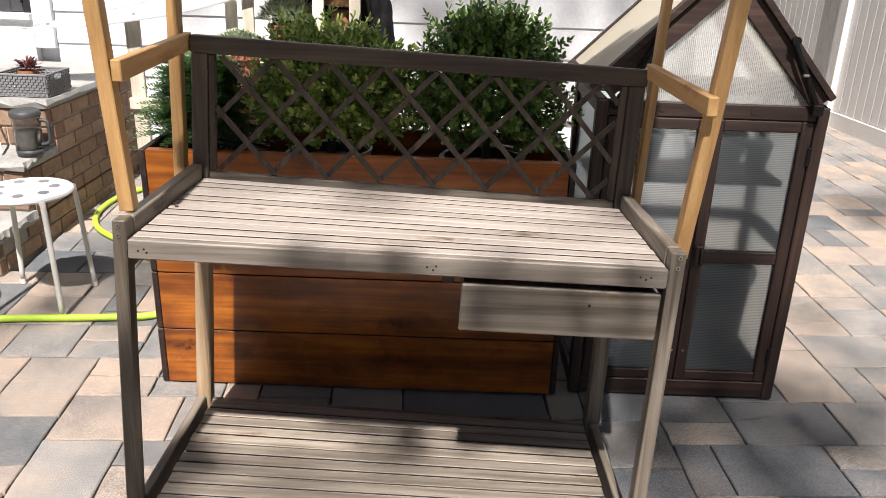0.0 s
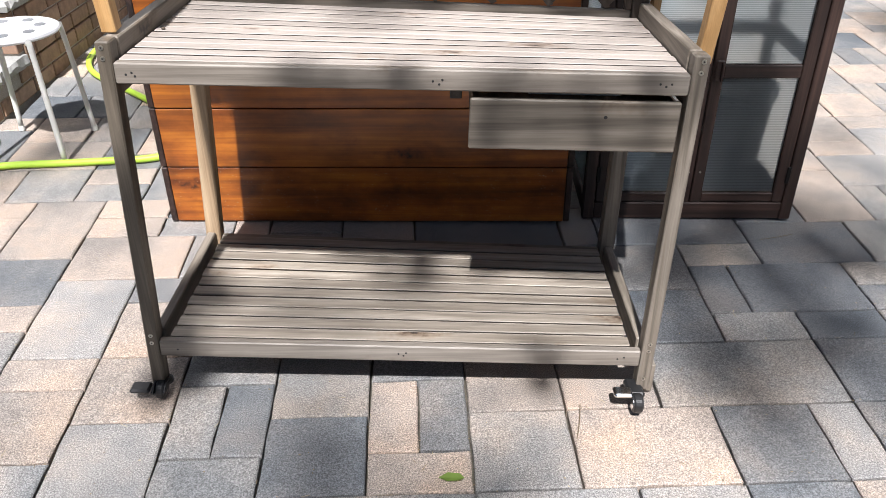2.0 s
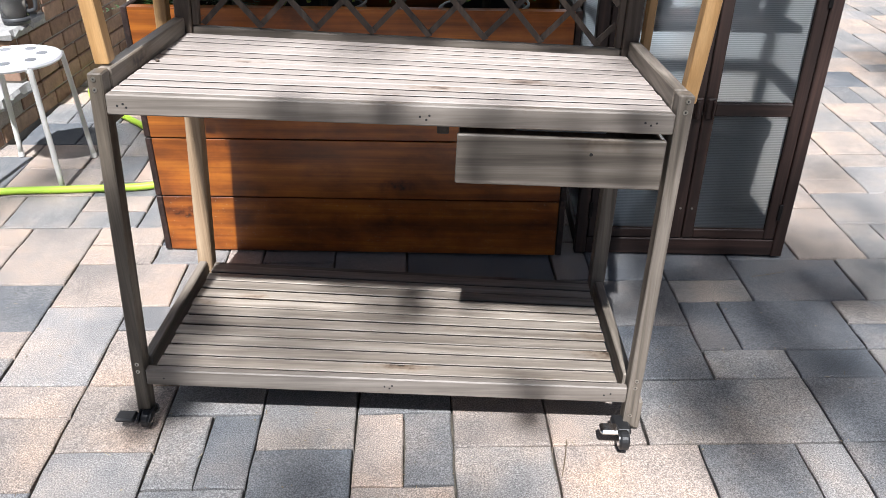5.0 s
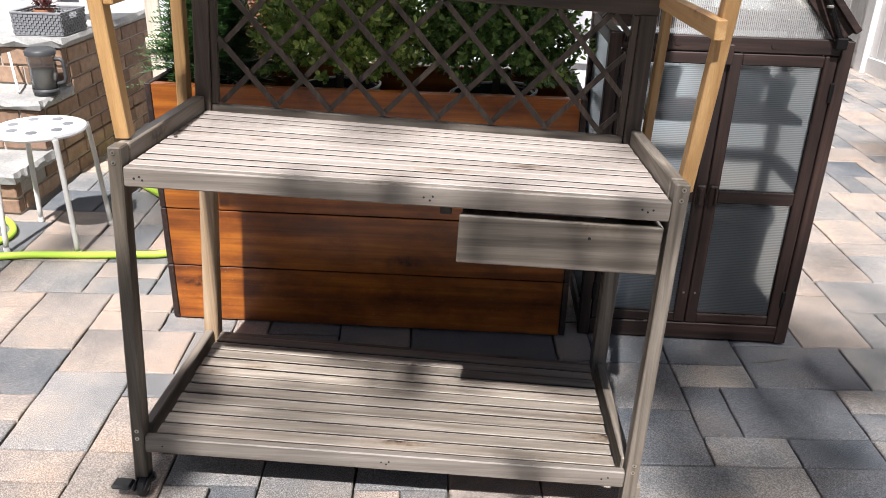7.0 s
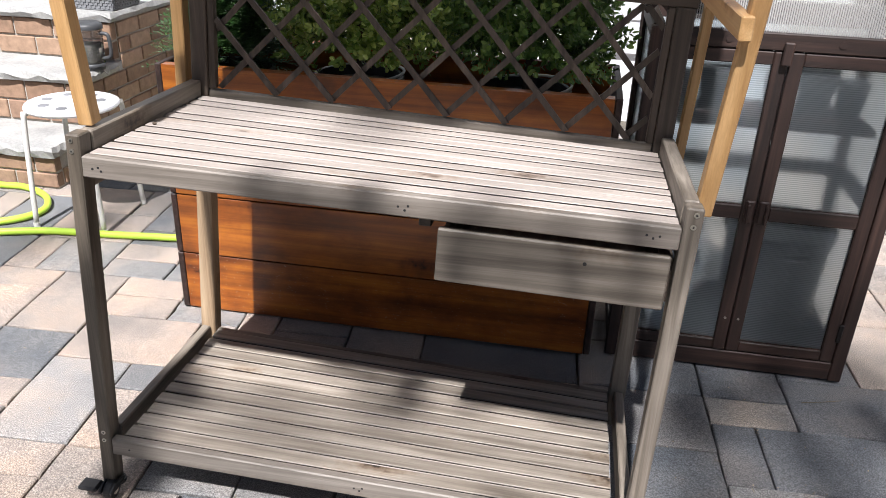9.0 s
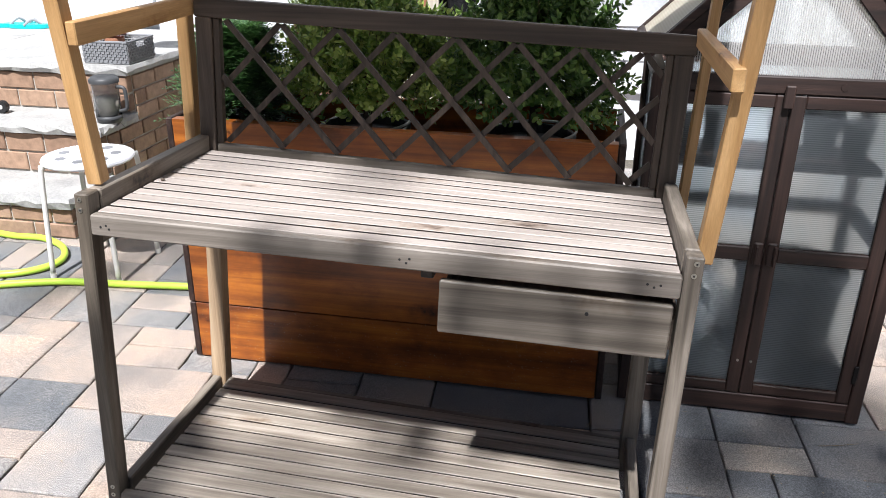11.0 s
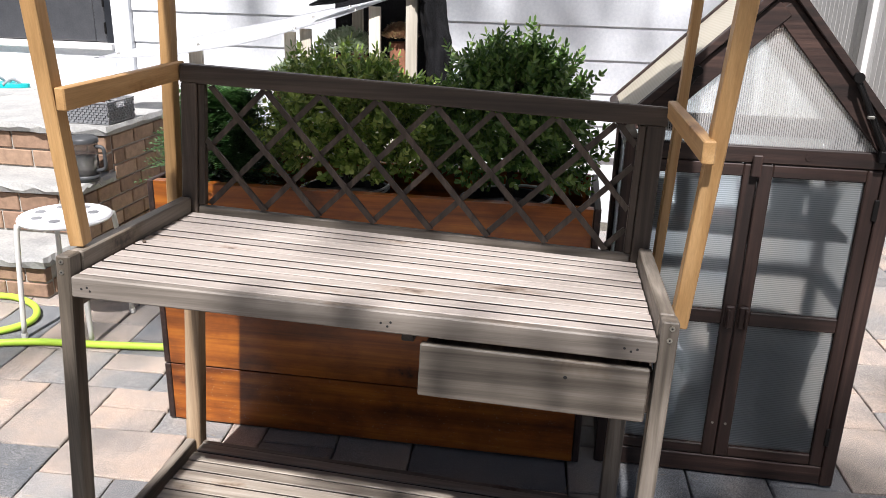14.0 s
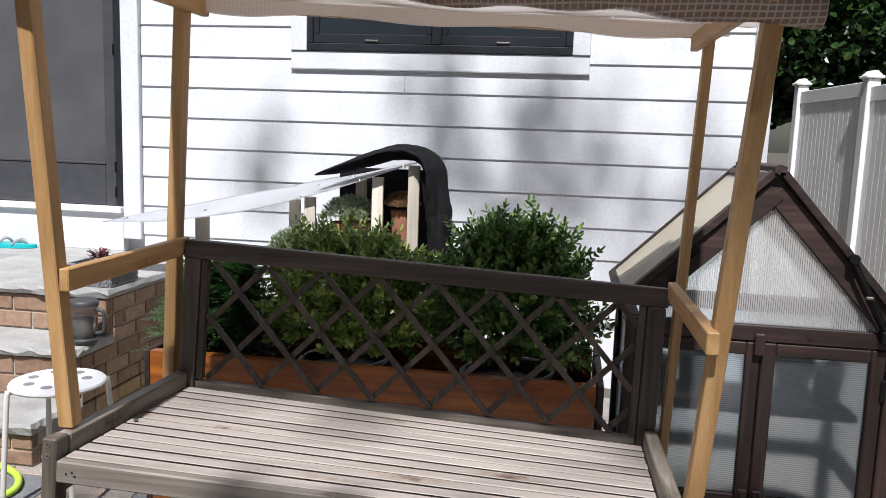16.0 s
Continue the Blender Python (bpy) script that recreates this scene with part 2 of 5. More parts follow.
SAND = mottled("joint_sand", (0.05, 0.045, 0.035), (0.13, 0.115, 0.09), 40.0, 0.95, 0, 0.6, 300.0, 0.004)
BRICK = brick_material()
MORTAR = mottled("mortar", (0.30, 0.275, 0.24), (0.42, 0.385, 0.34), 20.0, 0.95, 0, 0.5, 200.0, 0.003)
STONE = mottled("bluestone", (0.25, 0.25, 0.245), (0.38, 0.375, 0.355), 5.0, 0.75, 0, 0.35, 90.0, 0.003)
SIDING = mottled("white_siding_paint", (0.62, 0.64, 0.67), (0.69, 0.705, 0.73), 3.0, 0.45, 0, 0.08, 60.0)
VINYL = mottled("white_vinyl", (0.72, 0.71, 0.70), (0.78, 0.77, 0.76), 4.0, 0.4, 0, 0.03, 60.0)
CHARCOAL = mottled("charcoal_door_paint", (0.045, 0.047, 0.053), (0.065, 0.067, 0.073), 9.0, 0.4, 0, 0.05)
BLACKFRAME = mottled("black_window_frame", (0.012, 0.014, 0.018), (0.02, 0.022, 0.027), 9.0, 0.35, 0, 0.03)
SCREEN = mottled("insect_screen", (0.055, 0.055, 0.06), (0.085, 0.085, 0.09), 3.0, 0.6, 0, 0.2, 700.0)
GLASS = simple("dark_window_glass", (0.02, 0.025, 0.03), 0.06)
STEEL = simple("screw_steel", (0.55, 0.53, 0.48), 0.35, 1.0)
CHROME = simple("caster_chrome", (0.7, 0.7, 0.7), 0.18, 1.0)
RUBBER = simple("black_rubber", (0.015, 0.015, 0.016), 0.45)
IRON = simple("black_iron", (0.012, 0.011, 0.011), 0.5, 0.6)
POLY_H = polycarbonate("ribbed_polycarbonate_level", "Z", (0.30, 0.32, 0.345), 0.88, 0.40)
POLY_V = polycarbonate("ribbed_polycarbonate_upright", "X", (0.74, 0.73, 0.72), 0.66, 0.16)
ROOFPANE = polycarbonate("cream_roof_pane", "X", (0.62, 0.58, 0.49), 0.2, 0.42, 0.08)
SHEET = mottled("white_plastic_sheet", (0.62, 0.63, 0.66), (0.70, 0.71, 0.74), 4.0, 0.4, 0, 0.03)
WHITEMETAL = simple("white_enamel", (0.80, 0.80, 0.82), 0.35)
GREYMETAL = simple("pale_grey_enamel", (0.62, 0.61, 0.58), 0.4)
HOSE = simple("lime_hose", (0.42, 0.62, 0.06), 0.42)
BASKET = simple("grey_plastic_weave", (0.20, 0.205, 0.215), 0.5)
TERRA = mottled("terracotta", (0.24, 0.10, 0.055), (0.34, 0.15, 0.085), 15.0, 0.8)
SOIL = mottled("potting_soil", (0.014, 0.010, 0.007), (0.05, 0.038, 0.028), 60.0, 0.95, 0, 0.9, 200.0, 0.01)
JUG = simple("smoky_plastic", (0.52, 0.53, 0.55), 0.16, 0.0, 0.94, 1.12)
JUGLID = simple("smoky_lid", (0.045, 0.047, 0.05), 0.5)
MILK = simple("cloudy_liquid", (0.55, 0.50, 0.42), 0.5)
POTGREY = simple("grey_nursery_pot", (0.30, 0.30, 0.31), 0.45)
POTBLACK = simple("black_nursery_pot", (0.02, 0.02, 0.02), 0.5)
CLOTH = mottled("black_shade_cloth", (0.001, 0.001, 0.0012), (0.022, 0.022, 0.024), 190.0, 1.0, 0, 0.9, 260.0, 0.004)
CLOTH.node_tree.nodes["Principled BSDF"].inputs["Specular IOR Level"].default_value = 0.12
PICKET = wood("whitewashed_picket", (0.58, 0.52, 0.42), (0.70, 0.65, 0.55), (0.78, 0.74, 0.65), "z", 0.7, 0.3)
SACK = simple("white_plastic_sack", (0.72, 0.73, 0.74), 0.35)
TURQ = simple("turquoise_rubber", (0.01, 0.42, 0.44), 0.4)
STRAND = simple("clear_tarp_strand", (0.62, 0.56, 0.52), 0.5)


def film_material():
    """Cloudy plastic film: half of the light goes straight on, half is scattered."""
    m, n, l, s = material("tarp_film")
    s.inputs["Base Color"].default_value = (0.42, 0.36, 0.31, 1)
    s.inputs["Roughness"].default_value = 0.3
    tl, tr = n.new("ShaderNodeBsdfTranslucent"), n.new("ShaderNodeBsdfTransparent")
    tl.inputs[0].default_value, tr.inputs[0].default_value = (0.74, 0.68, 0.63, 1), (0.93, 0.91, 0.89, 1)
    g = noise_node(n, l, None, 9.0, 4.0)
    r = ramp_of(n, [(0.35, (0.015,) * 3), (0.65, (0.06,) * 3)])
    l.new(g.outputs[0], r.inputs[0])
    a, b = n.new("ShaderNodeMixShader"), n.new("ShaderNodeMixShader")
    a.inputs[0].default_value = 0.5
    l.new(s.outputs[0], a.inputs[1])
    l.new(tl.outputs[0], a.inputs[2])
    l.new(r.outputs[0], b.inputs[0])
    l.new(a.outputs[0], b.inputs[1])
    l.new(tr.outputs[0], b.inputs[2])
    l.new(b.outputs[0], n["Material Output"].inputs[0])
    return m


FILM = film_material()
BOX_LEAF = leaf_material("boxwood_leaf", (0.045, 0.105, 0.025), (0.11, 0.205, 0.045), (0.25, 0.36, 0.095))
BOX_LIGHT = leaf_material("young_boxwood_leaf", (0.095, 0.18, 0.032), (0.235, 0.335, 0.065), (0.45, 0.53, 0.15))
THUJA = leaf_material("thuja_spray", (0.025, 0.075, 0.02), (0.055, 0.13, 0.036), (0.10, 0.19, 0.055))
TREE_LEAF = leaf_material("maple_leaf", (0.005, 0.016, 0.004), (0.013, 0.036, 0.008), (0.05, 0.10, 0.022))
SUCCULENT = leaf_material("wine_succulent", (0.09, 0.035, 0.035), (0.17, 0.06, 0.06), (0.24, 0.10, 0.09))
SEDUM = leaf_material("pale_sedum", (0.24, 0.32, 0.19), (0.40, 0.48, 0.32), (0.53, 0.58, 0.44))
RUSTY = leaf_material("rusty_sedum", (0.26, 0.14, 0.09), (0.38, 0.24, 0.14), (0.45, 0.36, 0.2))
BARK = wood("bark", (0.05, 0.035, 0.025), (0.10, 0.075, 0.055), (0.16, 0.125, 0.095), "z", 0.9)


def roll_material():
    m, n, l, s = material("rolled_tarp")
    co = n.new("ShaderNodeTexCoord")
    b = n.new("ShaderNodeTexBrick")
    b.offset, b.inputs["Scale"].default_value = 0.0, 1.0
    b.inputs["Brick Width"].default_value, b.inputs["Row Height"].default_value, b.inputs["Mortar Size"].default_value = 0.0115, 0.0085, 0.0013
    b.inputs["Color1"].default_value = b.inputs["Color2"].default_value = (0.17, 0.115, 0.09, 1)
    b.inputs["Mortar"].default_value = (0.38, 0.31, 0.27, 1)
    sep, comb = n.new("ShaderNodeSeparateXYZ"), n.new("ShaderNodeCombineXYZ")
    l.new(co.outputs["Object"], sep.inputs[0])
    l.new(sep.outputs[0], comb.inputs[0])
    l.new(sep.outputs[2], comb.inputs[1])
    l.new(comb.outputs[0], b.inputs["Vector"])
    l.new(b.outputs[0], s.inputs["Base Color"])
    s.inputs["Roughness"].default_value = 0.35
    return m


ROLL = roll_material()


# ---- building helpers ----
def gz(x, y):
    """Height of the paving, which rises gently towards the house."""
    return -0.0053 * x + 0.0254 * min(y, 5.0) - 0.0431


def thing(name, at, label, category, group="", kind=""):
    ob = new(name)
    ob.location = at
    ob.empty_display_size = 0.1
    return tagged(ob, label, category, group, kind)


def part(name, bm, mat, parent=None, label="", smooth=False):
    me = bpy.data.meshes.new(name)
    bm.to_mesh(me)
    bm.free()
    if smooth:
        for p in me.polygons:
            p.use_smooth = True
    me.materials.append(mat)
    ob = new(name, me)
    if parent:
        ob.parent = parent
        top = parent
        off = Vector(parent.location)
        while top.parent:
            top = top.parent
            off += Vector(top.location)
        me.transform(Matrix.Translation(-off))
    if label:
        ob["label"] = label
    return ob


def add_box(bm, lo, hi, bevel=0.0, m=None):
    """A box from one corner to the other, with its edges rounded by bevel."""
    made = bmesh.ops.create_cube(bm, size=1.0)["verts"]
    c = [(a + b) / 2 for a, b in zip(lo, hi)]
    d = [abs(b - a) for a, b in zip(lo, hi)]
    for v in made:
        v.co = Vector((c[i] + v.co[i] * d[i] for i in range(3)))
    if bevel:
        edges = list({e for v in made for e in v.link_edges})
        res = bmesh.ops.bevel(bm, geom=edges, offset=min(bevel, min(d) * 0.4), segments=1, affect="EDGES")
        made = list({v for f in res["faces"] for v in f.verts} | {v for v in made if v.is_valid})
    if m:
        bmesh.ops.transform(bm, matrix=m, verts=made)
    return made


def box(lo, hi, bevel=0.0, m=None):
    bm = bmesh.new()
    add_box(bm, lo, hi, bevel, m)
    return bm


def along(p, q, w, h, up=(0, 0, 1), bevel=0.002):
    """A square-cut length of timber from p to q, w wide and h high."""
    p, q = Vector(p), Vector(q)
    z = (q - p).normalized()
    x = Vector(up).cross(z)
    x = x.normalized() if x.length > 1e-4 else Vector((1, 0, 0))
    y = z.cross(x)
    m = Matrix((x, y, z)).transposed().to_4x4()
    m.translation = p
    return box((-w / 2, -h / 2, 0), (w / 2, h / 2, (q - p).length), bevel, m)


def rod(points, radius, sides=8, closed=False, cap=True):
    """A tube along points; radius is one number or one for each point."""
    bm = bmesh.new()
    rings, n = [], len(points)
    pts = [Vector(p) for p in points]
    last = None
    for i, p in enumerate(pts):
        d = (pts[(i + 1) % n if closed else min(i + 1, n - 1)] - pts[i - 1 if (closed or i) else 0]).normalized()
        ref = last if last else (Vector((0, 0, 1)) if abs(d.z) < 0.9 else Vector((1, 0, 0)))
        x = (ref - d * ref.dot(d)).normalized()
        last = x
        y = d.cross(x)
        r = radius[i] if isinstance(radius, (list, tuple)) else radius
        rings.append([bm.verts.new(p + (x * math.cos(a) + y * math.sin(a)) * r) for a in [2 * math.pi * k / sides for k in range(sides)]])
    for i in range(n if closed else n - 1):
        a, b = rings[i], rings[(i + 1) % n]
        for k in range(sides):
            bm.faces.new((a[k], a[(k + 1) % sides], b[(k + 1) % sides], b[k]))
    if cap and not closed:
        bm.faces.new(list(reversed(rings[0])))
        bm.faces.new(rings[-1])
    return bm


def lathe(profile, centre, sides=24, close=False):
    """A turned body from (radius, height) pairs."""
    bm = bmesh.new()
    rings = []
    for r, z in profile:
        rings.append([bm.verts.new((centre[0] + max(r, 1e-4) * math.cos(2 * math.pi * k / sides), centre[1] + max(r, 1e-4) * math.sin(2 * math.pi * k / sides), centre[2] + z)) for k in range(sides)])
    for a, b in zip(rings, rings[1:]):
        for k in range(sides):
            bm.faces.new((a[k], a[(k + 1) % sides], b[(k + 1) % sides], b[k]))
    return bm


def prism(outline, axis, a, b):
    """An outline of (u, v) pairs drawn out along an axis from a to b."""
    bm = bmesh.new()

    def put(u, v, t):
        return {"x": (t, u, v), "y": (u, t, v), "z": (u, v, t)}[axis]
    one = [bm.verts.new(put(u, v, a)) for u, v in outline]
    two = [bm.verts.new(put(u, v, b)) for u, v in outline]
    n = len(outline)
    bm.faces.new(one)
    bm.faces.new(list(reversed(two)))
    for i in range(n):
        bm.faces.new((one[i], two[i], two[(i + 1) % n], one[(i + 1) % n]))
    bmesh.ops.recalc_face_normals(bm, faces=bm.faces)
    return bm


def smooth_path(points, steps=8):
    """A Catmull-Rom curve through points."""
    pts = [Vector(p) for p in points]
    out = []
    for i in range(len(pts) - 1):
        a, b, c, d = pts[max(i - 1, 0)], pts[i], pts[i + 1], pts[min(i + 2, len(pts) - 1)]
        for k in range(steps):
            t = k / steps
            out.append(0.5 * ((2 * b) + (c - a) * t + (2 * a - 5 * b + 4 * c - d) * t * t + (3 * b - a - 3 * c + d) * t ** 3))
    return out + [pts[-1]]


# ---- ground under the paving ----
bm = bmesh.new()
nx = [-400, -40, -8, -4, 0, 4, 8, 40, 400]
ny = [-400, -40, -8, -2, 1, 3, 5, 14, 40, 400]
gv = [[bm.verts.new((x, y, gz(x if abs(x) < 9 else 0, max(y, -8)) - 0.03)) for x in nx] for y in ny]
for j in range(len(ny) - 1):
    for i in range(len(nx) - 1):
        bm.faces.new((gv[j][i], gv[j][i + 1], gv[j + 1][i + 1], gv[j + 1][i]))
tagged(part("ground", bm, SAND), "sandy joint bed under the patio paving", "ground", kind="structure")

# ---- house wall ----
YH = 4.92
house = thing("wall_north", (0, YH, 0), "white painted lap siding wall of the house", "wall", kind="structure")
part("sheathing", box((-9.0, YH + 0.05, -0.2), (1.33, YH + 0.3, 6.0)), SIDING, house)
part("sheathing", box((1.13, YH + 0.3, -0.2), (1.33, YH + 6.0, 6.0)), SIDING, house)


def siding_board(x0, x1, z0, z1):
    return prism([(YH + 0.046, z0), (YH + 0.046, z1), (YH + 0.027, z1), (YH + 0.0175, z0 + 0.003), (YH + 0.019, z0)], "x", x0, x1)


REVEAL = 0.1875
zrow = 1.394 - 5 * REVEAL
WIN = (-1.333, 0.244, 2.003, 3.05)
rows_n = 0
while zrow < 5.0:
    x0, x1 = -2.415, 1.236
    if zrow < 0.62:
        x0 = -2.0
    spans = [(x0, x1)]
    if 1.93 < zrow + REVEAL * 0.5 < WIN[3] + 0.1:
        spans = [(x0, -1.435), (0.342, x1)]
    for a, b in spans:
        cuts = [a, b]
        if rows_n == 8:
            cuts = [a, 0.03, b]
        elif rows_n == 7:
            cuts = [a, -0.73, b]
        for p, q in zip(cuts, cuts[1:]):
            part("siding_board", siding_board(p + 0.0012, q - 0.0012, zrow, zrow + REVEAL + 0.006), SIDING, house)
    zrow += REVEAL
    rows_n += 1
for x in (-9.0,):
    z = 0.9
    while z < 5.0:
        part("siding_board", siding_board(-9.0, -4.0, z, z + REVEAL + 0.006), SIDING, house)
        z += REVEAL
part("corner_trim", box((1.236, YH - 0.012, 0.0), (1.345, YH + 0.06, 5.0), 0.004), SIDING, house)
part("corner_trim", box((1.333, YH + 0.06, 0.0), (1.35, YH + 0.16, 5.0), 0.004), SIDING, house)

# window with its wide white surround
win = thing("window_1", (WIN[0], YH, WIN[2]), "black framed double casement window in a white surround", "window", kind="structure")
x0, x1, z0, z1 = WIN
part("surround", box((x0 - 0.10, YH + 0.006, z0 - 0.105), (x1 + 0.10, YH + 0.045, z0 - 0.001), 0.003), SIDING, win)
part("surround", box((x0 - 0.10, YH - 0.004, z0), (x0, YH + 0.045, z1), 0.004), SIDING, win)
part("surround", box((x1, YH - 0.004, z0), (x1 + 0.10, YH + 0.045, z1), 0.004), SIDING, win)
part("surround", box((x0 - 0.10, YH - 0.003, z1), (x1 + 0.10, YH + 0.045, z1 + 0.1), 0.004), SIDING, win)
part("drip_edge", box((x0 - 0.102, YH + 0.004, z0 - 0.110), (x1 + 0.102, YH + 0.04, z0 - 0.105), 0.001), POTGREY, win)
for a, b, c, d in ((x0, x1, z0, z0 + 0.045), (x0, x1, z1 - 0.045, z1), (x0, x0 + 0.04, z0 + 0.045, z1 - 0.045), (x1 - 0.04, x1, z0 + 0.045, z1 - 0.045), ((x0 + x1) / 2 - 0.03, (x0 + x1) / 2 + 0.03, z0 + 0.045, z1 - 0.045)):
    part("window_frame", box((a, YH - 0.004, c), (b, YH + 0.04, d), 0.005), BLACKFRAME, win)
for a, b in ((x0 + 0.04, (x0 + x1) / 2 - 0.03), ((x0 + x1) / 2 + 0.03, x1 - 0.04)):
    sash = part("sash", box((a, YH + 0.004, z0 + 0.045), (b, YH + 0.035, z0 + 0.10), 0.004), BLACKFRAME, win)
    part("sash", box((a, YH + 0.004, z0 + 0.10), (a + 0.035, YH + 0.035, z1 - 0.045), 0.004), BLACKFRAME, win)
    part("sash", box((b - 0.035, YH + 0.004, z0 + 0.10), (b, YH + 0.035, z1 - 0.045), 0.004), BLACKFRAME, win)
    part("pane", box((a + 0.035, YH + 0.018, z0 + 0.10), (b - 0.035, YH + 0.026, z1 - 0.045)), GLASS, win)
    mid = (a + b) / 2
    part("latch", box((mid - 0.04, YH - 0.004, z0 + 0.058), (mid + 0.04, YH + 0.005, z0 + 0.068), 0.003), STEEL, win, "small white sash latch")

# screen door
door = thing("door_1", (-3.1, YH, 1.0), "charcoal screen door with a white casing", "door", kind="structure")
part("casing", box((-2.535, YH - 0.016, 0.80), (-2.417, YH + 0.046, 3.4), 0.004), SIDING, door)
part("casing", box((-3.75, YH - 0.016, 0.80), (-3.63, YH + 0.046, 3.4), 0.004), SIDING, door)
part("casing", box((-3.63, YH - 0.016, 3.25), (-2.535, YH + 0.046, 3.4), 0.004), SIDING, door)
part("sill", box((-3.63, YH - 0.05, 0.965), (-2.535, YH + 0.046, 1.005), 0.004), VINYL, door)
part("sill_riser", box((-3.63, YH - 0.02, 0.72), (-2.535, YH + 0.045, 0.965), 0.004), SIDING, door)
part("door_frame", box((-2.585, YH - 0.01, 1.005), (-2.535, YH + 0.04, 3.25), 0.004), BLACKFRAME, door)
part("door_frame", box((-3.63, YH - 0.01, 1.005), (-3.585, YH + 0.04, 3.25), 0.004), BLACKFRAME, door)
part("door_stile", box((-2.66, YH + 0.0, 1.01), (-2.587, YH + 0.035, 3.24), 0.004), CHARCOAL, door)
part("door_stile", box((-3.583, YH + 0.0, 1.01), (-3.50, YH + 0.035, 3.24), 0.004), CHARCOAL, door)
part("door_rail", box((-3.50, YH + 0.0, 1.01), (-2.66, YH + 0.033, 1.27), 0.006), CHARCOAL, door)
part("door_rail", box((-3.50, YH + 0.0, 3.1), (-2.66, YH + 0.033, 3.24), 0.006), CHARCOAL, door)
part("screen", box((-3.50, YH + 0.016, 1.27), (-2.66, YH + 0.024, 3.1)), SCREEN, door)
part("bead", box((-3.50, YH - 0.006, 1.27), (-2.66, YH + 0.016, 1.284), 0.003), CHARCOAL, door)
for z in (1.06, 1.22, 1.95):
    part("hinge", box((-2.592, YH - 0.016, z), (-2.578, YH - 0.008, z + 0.07), 0.003), IRON, door)

# ---- brick steps and landing ----
WX = -1.93
steps = thing("brick_steps", (WX, 3.2, gz(-2, 3.2)), "brick garden steps with rough-edged bluestone treads", "steps", kind="structure")
LEVELS = ((3.16, 0.195, 0.25), (3.46, 0.445, 0.492), (3.735, 0.675, 0.722))   # front, underside and top of each tread
for k, (yf, zb, zt) in enumerate(LEVELS):
    yb = YH + 0.04
    part("core", box((-4.6, yf + 0.014, -0.1 if k == 0 else LEVELS[k - 1][2] - 0.02), (WX - 0.012, yb, zb)), MORTAR, steps)


def slab(x0, x1, y0, y1, z0, z1, seed):
    """A flagstone with a hand-broken front and side edge."""
    rnd = random.Random(seed)
    bm = bmesh.new()
    n = max(int((x1 - x0) / 0.055), 4)
    edge = [(x0 + (x1 - x0) * i / n, y0) for i in range(n + 1)] + [(x1, y0 + (y1 - y0) * i / 14) for i in range(1, 15)]
    top, mid, low = [], [], []
    for x, y in edge:
        jx, jy = rnd.uniform(-0.007, 0.002), rnd.uniform(-0.003, 0.008)
        top.append(bm.verts.new((x + jx - 0.006, y + jy + 0.008, z1 - rnd.uniform(0, 0.004))))
        mid.append(bm.verts.new((x + jx + rnd.uniform(0, 0.006), y + jy - rnd.uniform(0, 0.006), (z0 + z1) / 2 + rnd.uniform(-0.012, 0.012))))
        low.append(bm.verts.new((x + jx - rnd.uniform(0.002, 0.012), y + jy + rnd.uniform(0, 0.014), z0 + rnd.uniform(0, 0.004))))
    for a, b in ((top, mid), (mid, low)):
        for i in range(len(edge) - 1):
            bm.faces.new((a[i], b[i], b[i + 1], a[i + 1]))
    back = bm.verts.new((x0, y1, z1))
    bm.faces.new([*reversed(top), back][::-1])
    backl = bm.verts.new((x0, y1, z0))
    bm.faces.new([*reversed(low), backl])
    bmesh.ops.recalc_face_normals(bm, faces=bm.faces)
    return bm


for k, (yf, zb, zt) in enumerate(LEVELS):
    yb = LEVELS[k + 1][0] + 0.03 if k < 2 else YH - 0.02
    cuts = [-4.6, -3.25, WX + 0.02] if k < 2 else [-4.6, -3.0, WX + 0.02]
    for a, b in zip(cuts, cuts[1:]):
        part("tread_slab", slab(a + 0.003, b - 0.003, yf - 0.02, yb, zb + 0.001, zt, 11 * k + int(b * 7)), STONE, steps)

# ---- garden fence and neighbours ----
fence = thing("fence", (3.37, 7.0, 0.1), "white vinyl privacy fence with capped posts", "fence", kind="structure")
FX = 3.37
FY = [10.71, 8.89, 7.07, 5.25, 3.43, 1.61, -0.21, -2.03]


def fence_top(y):
    return 2.295 + 0.03 * (y - 8.89)


for y in FY:
    zt = fence_top(y)
    post = part("post", box((FX - 0.065, y - 0.065, -0.1), (FX + 0.065, y + 0.065, zt - 0.05), 0.008), VINYL, fence)
    part("post_cap", box((FX - 0.09, y - 0.09, zt - 0.05), (FX + 0.09, y + 0.09, zt - 0.02), 0.008), VINYL, post)
    part("post_cap", prism([(FX - 0.075, zt - 0.02), (FX + 0.075, zt - 0.02), (FX + 0.02, zt + 0.03), (FX - 0.02, zt + 0.03)], "y", y - 0.075, y + 0.075), VINYL, post)
for a, b in zip(FY[1:], FY):
    zr = fence_top((a + b) / 2) - 0.10
    part("rail", box((FX - 0.03, a + 0.065, zr - 0.15), (FX + 0.03, b - 0.065, zr), 0.006), VINYL, fence)
    part("rail", box((FX - 0.03, a + 0.065, 0.02), (FX + 0.03, b - 0.065, 0.20), 0.006), VINYL, fence)
    n = 15
    w = (b - a - 0.13) / n
    for i in range(n):
        part("board", box((FX - 0.018, a + 0.065 + i * w + 0.001, 0.20), (FX + 0.018, a + 0.065 + (i + 1) * w - 0.001, zr - 0.15), 0.007), VINYL, fence)
fence.rotation_euler = (0, 0, radians(5.7))
